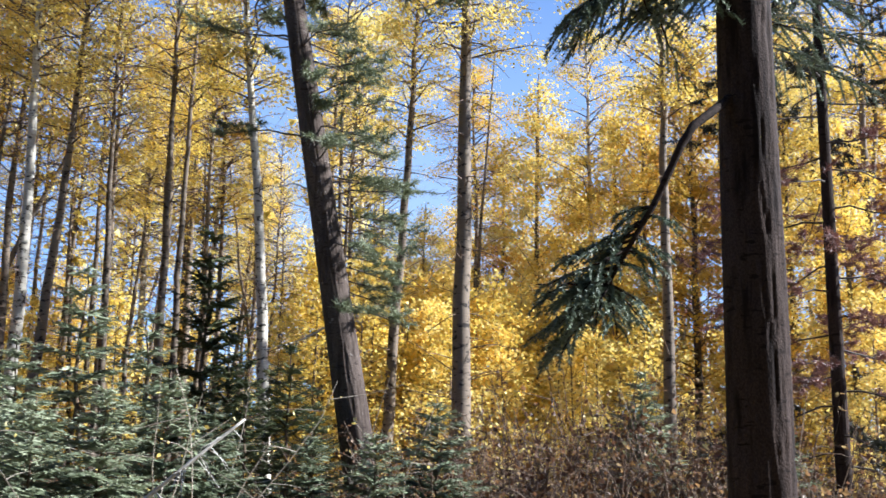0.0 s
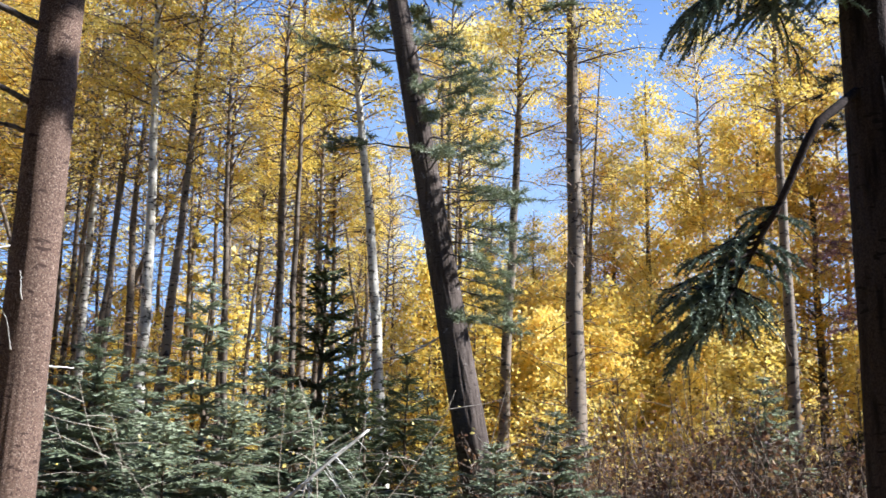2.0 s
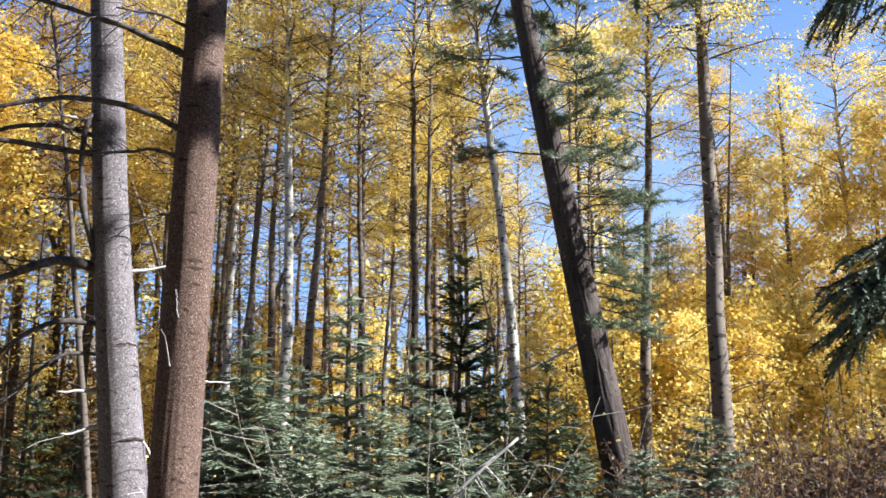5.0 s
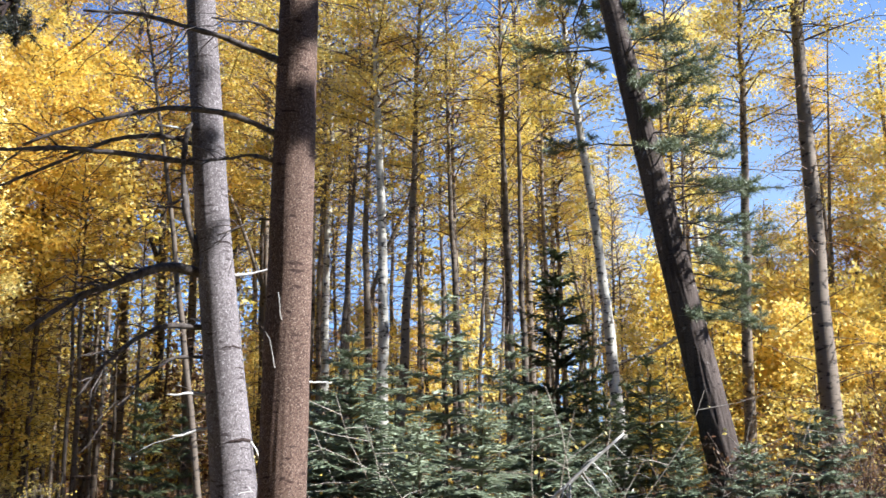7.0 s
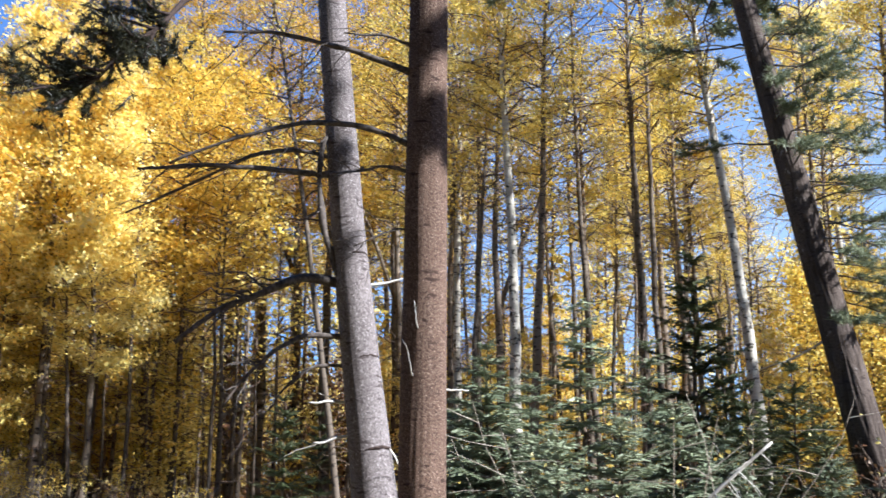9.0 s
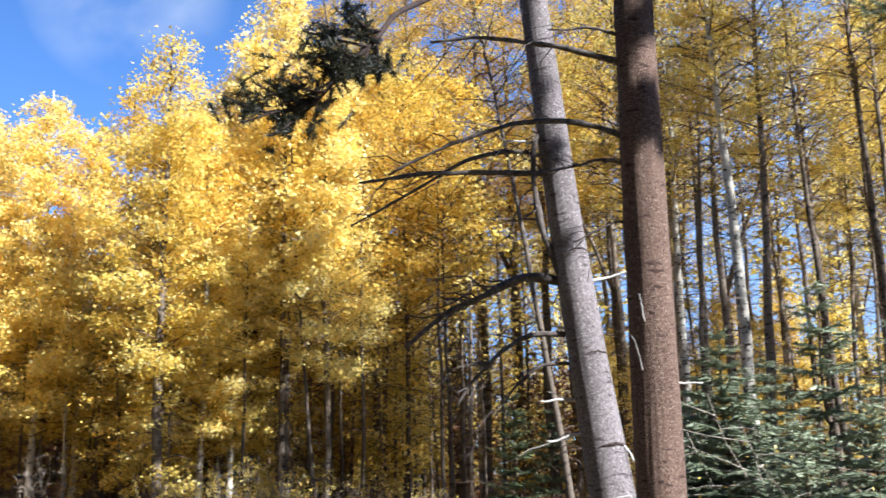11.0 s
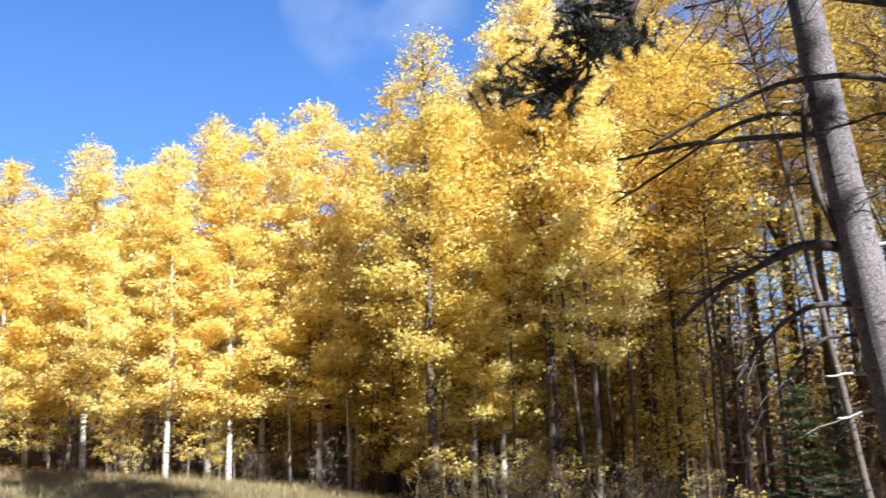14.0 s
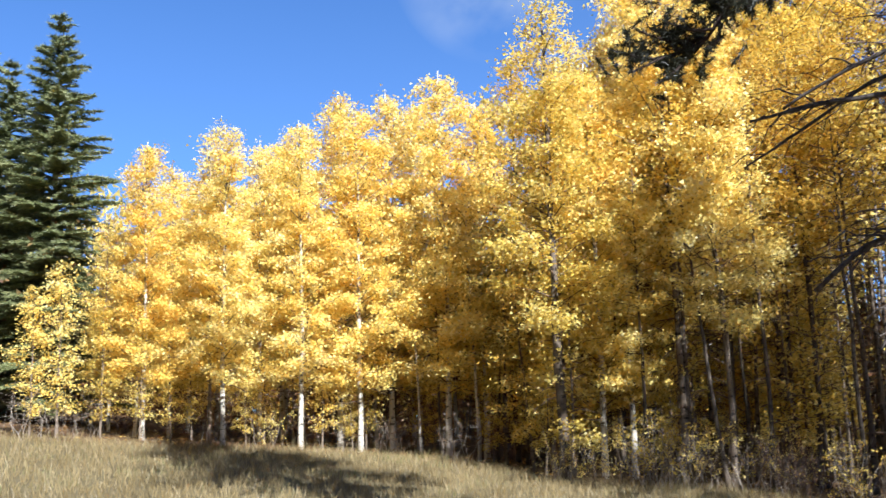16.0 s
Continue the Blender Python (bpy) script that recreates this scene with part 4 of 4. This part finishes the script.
# the dark fir with furrowed bark
# its narrow unseen crown is set to shade the red pine's upper trunk
dark, dark_at = pine("dark furrowed fir trunk with yellow lichen and hanging boughs", (1.45, 5.89), 0.003, 0.0, 0.195, 0.06, 15.0, BARK_DARK, 0.013, 86, (7.6, 14.8, 0.62), name="fir_tree")


def fir_spray(start, heading, length, rise, sag, rng, wood_b, needle_b, dense=400, long=0.030, width=0.0036):
    """One flat bough of fir with side twigs and needles."""
    p = bow(start, heading, length, rise, sag, 7, rng, 0.08)
    wood_b.tube(p, np.linspace(0.010, 0.003, 7), 4, False)
    for j in range(max(5, int(length / 0.045))):
        w = 0.1 + 0.88 * j / max(5, int(length / 0.045))
        s = along(p, np.array([w]))[0]
        q = bow(s, heading + (1 if j % 2 else -1) * rng.uniform(0.5, 1.0), (0.4 * length * (1 - w) + 0.08), rise * 0.5, sag + 0.35, 4, rng, 0.05)
        needle_b.ribbon(q, 0.012 * rng.uniform(0.7, 1.2), rng)
        m = int(np.linalg.norm(q[-1] - q[0]) * dense) + 6
        fwd = unit(q[-1] - q[0])
        r0 = along(q, rng.uniform(0, 1, m))
        way = unit(fwd * rng.uniform(0.3, 0.9, (m, 1)) + rng.normal(size=(m, 3)) * 0.6)
        needle_b.pieces(needles(r0, way, long * rng.uniform(0.7, 1.2, m), width, rng))


wb, nb = Builder(), Builder()
lp = along(np.array([dark_at(3.85), (1.06, 5.56, 3.47), (0.87, 5.59, 3.05), (0.72, 5.61, 2.8), (0.50, 5.62, 2.40)]), np.linspace(0, 1, 14))
wb.tube(lp, np.linspace(0.032, 0.008, 14), 7)
for w, hd, ln, sg in ((0.7, 3.3, 0.55, 0.25), (0.78, 3.0, 0.5, 0.5), (0.85, 3.4, 0.45, 0.5), (0.92, 2.9, 0.4, 0.6), (0.98, 3.2, 0.35, 0.7), (0.8, 0.2, 0.25, 0.9), (0.9, -0.2, 0.3, 0.9), (0.72, 2.6, 0.35, 0.1), (0.95, 3.8, 0.3, 0.9), (0.66, 0.0, 0.22, 0.6), (0.88, 4.4, 0.4, 0.6), (0.74, 3.7, 0.5, 0.35), (0.82, 3.15, 0.55, 0.3), (0.9, 3.6, 0.5, 0.45), (0.97, 3.0, 0.42, 0.35), (0.86, 2.5, 0.4, 0.5), (0.6, 3.1, 0.3, 0.6), (0.99, 4.0, 0.35, 0.8), (0.93, 0.5, 0.3, 1.0), (0.55, 2.9, 0.25, 0.9)):
    for _ in range(2):
        fir_spray(along(lp, np.array([min(1.0, w + rg.normal() * 0.03)]))[0], hd + rg.normal() * 0.35, 0.8 * ln, 0.5 - w + rg.normal() * 0.2, 0.5 * sg, rg, wb, nb)
for z0, hd, ln, ri, sg in ((4.55, 3.25, 1.1, 0.0, 0.35), (4.7, 3.0, 0.9, -0.1, 0.3), (4.5, 3.6, 0.8, -0.1, 0.4), (4.75, 3.2, 1.25, 0.0, 0.3), (4.9, 2.7, 0.8, -0.2, 0.3), (4.6, 3.9, 0.7, -0.2, 0.4), (4.95, 3.4, 1.2, -0.15, 0.2)):
    fir_spray(dark_at(z0), hd, 0.8 * ln, ri - 0.15, sg, rg, wb, nb)
for z0, hd, ln, ri, sg in ((4.55, 0.3, 1.0, -0.05, 0.3), (4.75, 0.0, 1.1, -0.1, 0.25), (4.9, -0.4, 0.9, -0.1, 0.3)):
    fir_spray(dark_at(z0) + np.array([0.1, 0.9, 0]), hd, ln, ri, sg, rg, wb, nb)
upper = along(np.array([dark_at(4.95), (1.0, 5.75, 4.75), (0.85, 5.7, 4.55), (0.68, 5.65, 4.35)]), np.linspace(0, 1, 10))
wb.tube(upper, np.linspace(0.022, 0.006, 10), 6)
for k in range(17):
    root = along(upper, np.array([rg.uniform(0.25, 1.0)]))[0]
    fir_spray(root, rg.uniform(2.4, 4.0) if k % 3 else rg.uniform(-0.6, 0.6), rg.uniform(0.28, 0.5), rg.uniform(-1.0, -0.1), 0.4, rg, wb, nb)
part("hanging_bough", wb, BARK_DARK, dark)
part("foliage", nb, DARKFIR, dark, "dark green flat needle sprays", smooth=False)

# the leaning pine farther back
lean_p, lean_at = pine("dark pine with a strongly leaning trunk and sparse grey-green tufts", (-1.78, 12.9), -0.176, -0.035, 0.225, 0.05, 15.5, BARK_LEAN, 0.014, 88, (8.4, 15.3, 3.2))
wb, nb = Builder(), Builder()
for z0, hd, ln, ri, sg, tw in (
        (7.1, 3.3, 1.35, 0.1, 0.0, 9), (5.75, 3.25, 1.2, 0.05, 0.1, 9), (8.2, 2.8, 1.2, 0.2, 0.2, 8), (8.0, -0.4, 1.2, 0.2, 0.2, 8)):
    pine_bough(wb, nb, lean_at(z0), hd, ln, ri, sg, rg, 0.018, tw, 0.10, 0.0042, 44, 0.5)
for k in range(26):
    z0 = 3.4 + 0.155 * k
    pine_bough(wb, nb, lean_at(z0), rg.uniform(-1.3, 0.5), rg.uniform(0.75, 1.35), rg.uniform(-0.15, 0.15), 0.2, rg, 0.014, 9, 0.11, 0.004, 34, 0.35)
tagged(part("branchwork", wb, DEADWOOD, lean_p), kind="stuff")
part("foliage", nb, PINE, lean_p, "grey-green needle brushes", smooth=False)
for z0, shape, r in ((3.25, ((0.1, 0), (0.5, -0.22), (0.95, -0.36)), 0.013), (5.0, ((0.1, 0), (0.3, 0.1), (0.6, 0.05)), 0.011), (6.1, ((0.1, 0), (0.32, 0.02)), 0.013), (7.1, ((0.1, 0), (0.5, 0.12), (0.9, 0.1)), 0.014)):
    lb = Builder()
    dead_limb(lb, lean_at(z0), 3.35, shape, r, rg, 2)
    part("branch_stub", lb, BLEACHED, lean_p, "bleached bare branch stub")

# a dying conifer with rusty needles beyond the dark fir
rusty, rusty_at = pine("dying conifer with bare branches and rust-red needles", (3.35, 10.9), 0.0, 0.0, 0.085, 0.03, 10.0, BARK_DARK, 0.006, 90, None, name="dying_conifer")
wb, nb, rb = Builder(), Builder(), Builder()
for k in range(40):
    z0 = 1.6 + 0.15 * k
    hd = k * 2.4
    pine_bough(wb, rb if 4 < k < 24 else nb, rusty_at(z0), hd, rg.uniform(0.9, 1.6), -0.1, 0.25, rg, 0.012, 12, 0.08, 0.004, 44, 0.25)
tagged(part("branchwork", wb, DEADWOOD, rusty, "bare drooping branches"), kind="stuff")
part("foliage", nb, SHADED_PINE, rusty, smooth=False)
part("dead_foliage", rb, RUST, rusty, "rust-red dead needles", smooth=False)


# ---- undergrowth ----
def shrub(seed, tall, n_stem, n_leaf, mat, stem_mat, label, name="shrub", size=0.055, corners=4, crook=0.12):
    """A thicket of thin bent stems with side twigs and loose leaves."""
    rng = np.random.default_rng(seed)
    bush = tagged(new(name), label, "shrub")
    wb, pts = Builder(), []
    for k in range(n_stem):
        s = (*rng.normal(size=2) * 0.3, -0.05)
        p = bow(s, rng.uniform(0, 6.28), tall * rng.uniform(0.2, 0.5), 0, 0, 7, rng, crook)
        p[:, 2] = np.linspace(-0.05, tall * rng.uniform(0.6, 1.05), 7)
        wb.tube(p, np.linspace(0.010, 0.003, 7), 3, False)
        pts.append(along(p, rng.uniform(0.35, 1, 5)))
        for w in rng.uniform(0.25, 0.95, 6):
            q = bow(along(p, np.array([w]))[0], rng.uniform(0, 6.28), tall * rng.uniform(0.1, 0.28), rng.uniform(-0.2, 0.9), 0.2, 3, rng, crook)
            wb.tube(q, np.linspace(0.0045, 0.0018, 3), 3, False)
            pts.append(along(q, rng.uniform(0.3, 1, 5)))
    tagged(part("stemwork", wb, stem_mat, bush, "thin crooked bare stems"), kind="stuff")
    pts = np.concatenate(pts)
    lb = Builder()
    lb.pieces(leaves(pts[rng.integers(0, len(pts), n_leaf)] + rng.normal(size=(n_leaf, 3)) * 0.05, size, rng, 0.2, corners))
    part("foliage", lb, mat, bush, smooth=False)
    return bush


brown = [shrub(91, 2.1, 18, 420, SHRUB, TWIG, "brown and russet shrub thicket with pale bare stems"), shrub(92, 1.8, 18, 340, SHRUB, TWIG, "russet-leaved shrub with crooked stems")]
gold_bush = [shrub(93, 1.9, 11, 620, GOLD, PALE_TWIG, "yellow-leaved shrub in the undergrowth", size=0.046, corners=6), shrub(94, 1.6, 10, 520, YELLOW, TWIG, "bright yellow low aspen sucker bush", size=0.046, corners=6)]
bare = [shrub(95 + 5 * k, 1.5, 6, 30, SHRUB, TWIG if k == 1 else PALE_TWIG, "bare pale tangle of crooked stems at the wood's foot", crook=0.34) for k in range(3)]
UNDER = "undergrowth"
sparse = [shrub(96, 2.6, 4, 26, YELLOW, PALE_TWIG, "thin pale aspen sucker with a few yellow leaves", name="aspen_sucker", size=0.036, corners=6)]
for k, (b, d) in enumerate([(21.5, 7.6), (24.3, 8.2), (18.2, 8.0), (11.8, 9.0), (9.2, 10.2), (27.8, 8.6)]):
    plant(sparse, k, b, d, s=0.75 + 0.07 * (k % 4), turn=80 * k, group="aspen suckers")
for k in range(12):
    plant(brown, k, rnd.uniform(-15, 1), rnd.uniform(10.5, 14), s=rnd.uniform(1.05, 1.3), turn=rnd.uniform(0, 360), group=UNDER)
for k in range(16):
    plant(brown, k, rnd.uniform(-9, 8.5), rnd.uniform(10, 13.5), s=rnd.uniform(0.8, 1.05), turn=rnd.uniform(0, 360), group=UNDER)
for k in range(30):
    b = rnd.uniform(-24, 6)
    d = rnd.uniform(8.5, 17)
    plant(brown, k, b, d, s=rnd.uniform(0.65, 1.0), turn=rnd.uniform(0, 360), group=UNDER)
for k in range(8):
    plant(gold_bush, k, rnd.uniform(-8, 9), rnd.uniform(12, 18), s=rnd.uniform(0.8, 1.3), turn=rnd.uniform(0, 360), group=UNDER)
for k in range(7):
    plant(brown, k, rnd.uniform(6, 27), rnd.uniform(8.4, 11), s=rnd.uniform(0.55, 0.8), turn=rnd.uniform(0, 360), group=UNDER)
for k in range(22):
    plant(brown, 1 if k else 0, rnd.uniform(8, 50), rnd.uniform(14, 24), s=rnd.uniform(0.5, 0.8), turn=rnd.uniform(0, 360), group=UNDER)
for k in range(3):
    plant(gold_bush, k, rnd.uniform(39, 46), rnd.uniform(15, 19), s=rnd.uniform(0.4, 0.6), turn=rnd.uniform(0, 360), group=UNDER)
for k, (b, d, s) in enumerate([(55.0, 18.6, 0.7), (57.5, 19, 0.6), (53.5, 19.5, 0.7), (76, 21, 0.5), (60, 18.4, 0.5), (47.5, 20.4, 0.75), (49.6, 20.0, 0.65), (51.6, 19.6, 0.8), (56.3, 18.4, 0.75), (58.6, 18.2, 0.6)]):
    plant(gold_bush, k, b, d, s=s, turn=60 * k, group=UNDER)
for k in range(34):
    b = rnd.uniform(42, 90)
    d = edge_distance(b) + rnd.uniform(-1.2, 2.0)
    plant(bare, k, b, d, s=rnd.uniform(0.35, 0.7), turn=rnd.uniform(0, 360), group=UNDER)

for k in range(14):
    b = 43 + k + rnd.uniform(-0.4, 0.4)
    plant(bare, 3 * k, b, edge_distance(b) - rnd.uniform(0.6, 1.6), s=rnd.uniform(0.5, 0.8), turn=rnd.uniform(0, 360), group=UNDER)

# a fallen dead branch among the firs
fb = Builder()
fallen = tagged(new("fallen_branch"), "bleached fallen branch with dead twigs, leaning out of the firs", "branch")
fp = along(np.array([(-1.47, 5.78, 1.82), (-1.63, 5.73, 1.68), (-1.80, 5.67, 1.52), (-2.02, 5.60, 1.32), (-2.42, 5.48, 1.01), (-2.79, 5.36, 0.66), (-3.15, 5.25, height(-3.15, 5.25))]), np.linspace(0, 1, 18))
fb.tube(fp, np.linspace(0.008, 0.020, 18), 6)
for w in rg.uniform(0.02, 0.6, 26):
    fb.tube(bow(along(fp, np.array([w]))[0], rg.choice([0.2, 3.3]) + rg.normal() * 0.9, rg.uniform(0.06, 0.16), rg.uniform(-1.1, -0.2), 0.4, 6, rg, 0.1), np.linspace(0.004, 0.0015, 6), 4, False)
part("limb", fb, BLEACHED, fallen)


# ---- the wood's far depth ----
def far_wood(name, count, mat, seed, low, high, size, near, far, label, first=-32, last=104):
    """Leaves beyond the trees that can be told apart, in loose clumps."""
    rng = np.random.default_rng(seed)
    hubs = []
    while len(hubs) < 900:
        b, d = rng.uniform(first, last), rng.uniform(near, far)
        if -8 < b < 2 and rng.uniform() < 0.5:
            continue
        x, y, z = spot(b, d)
        hubs.append((x, y, z + rng.uniform(low, high)))
    hubs = np.array(hubs)[rng.integers(0, 900, count)]
    b = Builder()
    b.pieces(leaves(hubs + rng.normal(size=hubs.shape) * np.array([1.0, 1.0, 0.75]), size, rng, corners=3))
    me = b.mesh(name, False)
    me.materials.append(mat)
    tagged(new(name, me), label, "woods", kind="stuff")


far_wood("far_woods", 48000, GOLD, 8, 0.3, 9.0, 0.26, 38, 62, "far golden aspen wood behind the nearer trees", 52, 104)
far_wood("far_saplings", 36000, GOLD, 18, 0.3, 6.2, 0.2, 40, 62, "far golden saplings in the depth of the wood", -32, 54)
far_wood("far_thicket", 70000, SHRUB, 9, 0.2, 3.4, 0.2, 34, 58, "far brown thicket in the depth of the wood")
# added conifers behind the standing place, unseen; they cut the sky's fill
far_wood("conifer_woods", 150000, SHADED_PINE, 12, 0.0, 23.0, 0.5, 10, 25, "added dark conifer mass, never in view, that holds back sky light", 118, 262)
far_wood("thicket", 62000, SHRUB, 19, 0.1, 4.8, 0.14, 27, 41, "brown thicket under the aspens", 28, 98)
far_wood("far_brush", 45000, SHRUB, 22, 0.0, 3.2, 0.26, 40, 62, "far brown brush behind the aspens of the meadow", 56, 104)
far_wood("sapling_thicket", 8000, GOLD, 20, 0.2, 3.2, 0.13, 31, 43, "yellow sapling thicket between the aspen trunks", 6, 36)
# trunks for that added, unseen mass
ct = Builder()
rt = np.random.default_rng(13)
for k in range(90):
    x, y, z = spot(rt.uniform(118, 262), rt.uniform(10, 25))
    ct.tube([(x, y, z - 0.3), (x, y, z + 10), (x, y, z + 22)], (0.22, 0.14, 0.04), 6, False)
cm = ct.mesh("unseen_conifer_trunks")
cm.materials.append(BARK_DARK)
tagged(new("unseen_conifer_trunks", cm), "dark trunks of the added conifer mass out of view", "woods", kind="stuff")
fs = Builder()
rs = np.random.default_rng(10)
for k in range(420):
    x, y, z = spot(rs.uniform(-30, 100), rs.uniform(44, 78))
    tall = rs.uniform(6, 12)
    fs.tube([(x, y, z - 0.3), (x + rs.normal() * 0.2, y, z + tall * 0.5), (x + rs.normal() * 0.4, y, z + tall)], (0.10, 0.08, 0.03), 5, False)
fm = fs.mesh("far_trunks")
fm.materials.append(ASPEN_GREY_DIM)
tagged(new("far_trunks", fm), "far grey aspen trunks in the depth of the wood", "woods", kind="stuff")


# ---- meadow grass and fallen leaves ----
def scatter(name, n, area, make, mat, label, seed, cat):
    rng = np.random.default_rng(seed)
    pts = []
    while len(pts) < n:
        x, y = area(rng)
        if x is not None:
            pts.append((x, y, height(x, y)))
    b = Builder()
    b.pieces(make(np.array(pts), rng))
    me = b.mesh(name, False)
    me.materials.append(mat)
    tagged(new(name, me), label, cat, kind="stuff")


def meadow(rng):
    x, y = rng.uniform(-23, 5), rng.uniform(-7, 13)
    inside_m = x > (-20.6 if y < 9 else -16.0) + rng.normal() * 0.4 and x * x + y * y > 0.5 and (x < -3 or y < 6.5)
    return (x, y) if inside_m else (None, None)


def blades(p, rng):
    n = len(p)
    way = unit(np.column_stack([rng.normal(size=(n, 2)) * 0.35, np.ones(n)]))
    return needles(p, way, rng.uniform(0.04, 0.15, n) * rng.choice([1, 1, 1, 1, 1, 2.0], n), 0.0042, rng)


def under_trees(rng):
    b, d = rng.uniform(-20, 92), rng.uniform(6, 40)
    x, y = -d * math.sin(radians(b)), d * math.cos(radians(b))
    return (x, y) if x < -20.5 or y > 12 or (y > 9 and x < -16) or x > -8 else (None, None)


scatter("grass", 150000, meadow, blades, GRASS, "dry tan meadow grass with some green blades", 3, "grass")
scatter("leaf_litter", 14000, under_trees, lambda p, rng: leaves(p + np.array([0, 0, 0.03]), 0.09, rng, 2.0), LITTER, "fallen brown and yellow leaves on the forest floor", 4, "leaves")
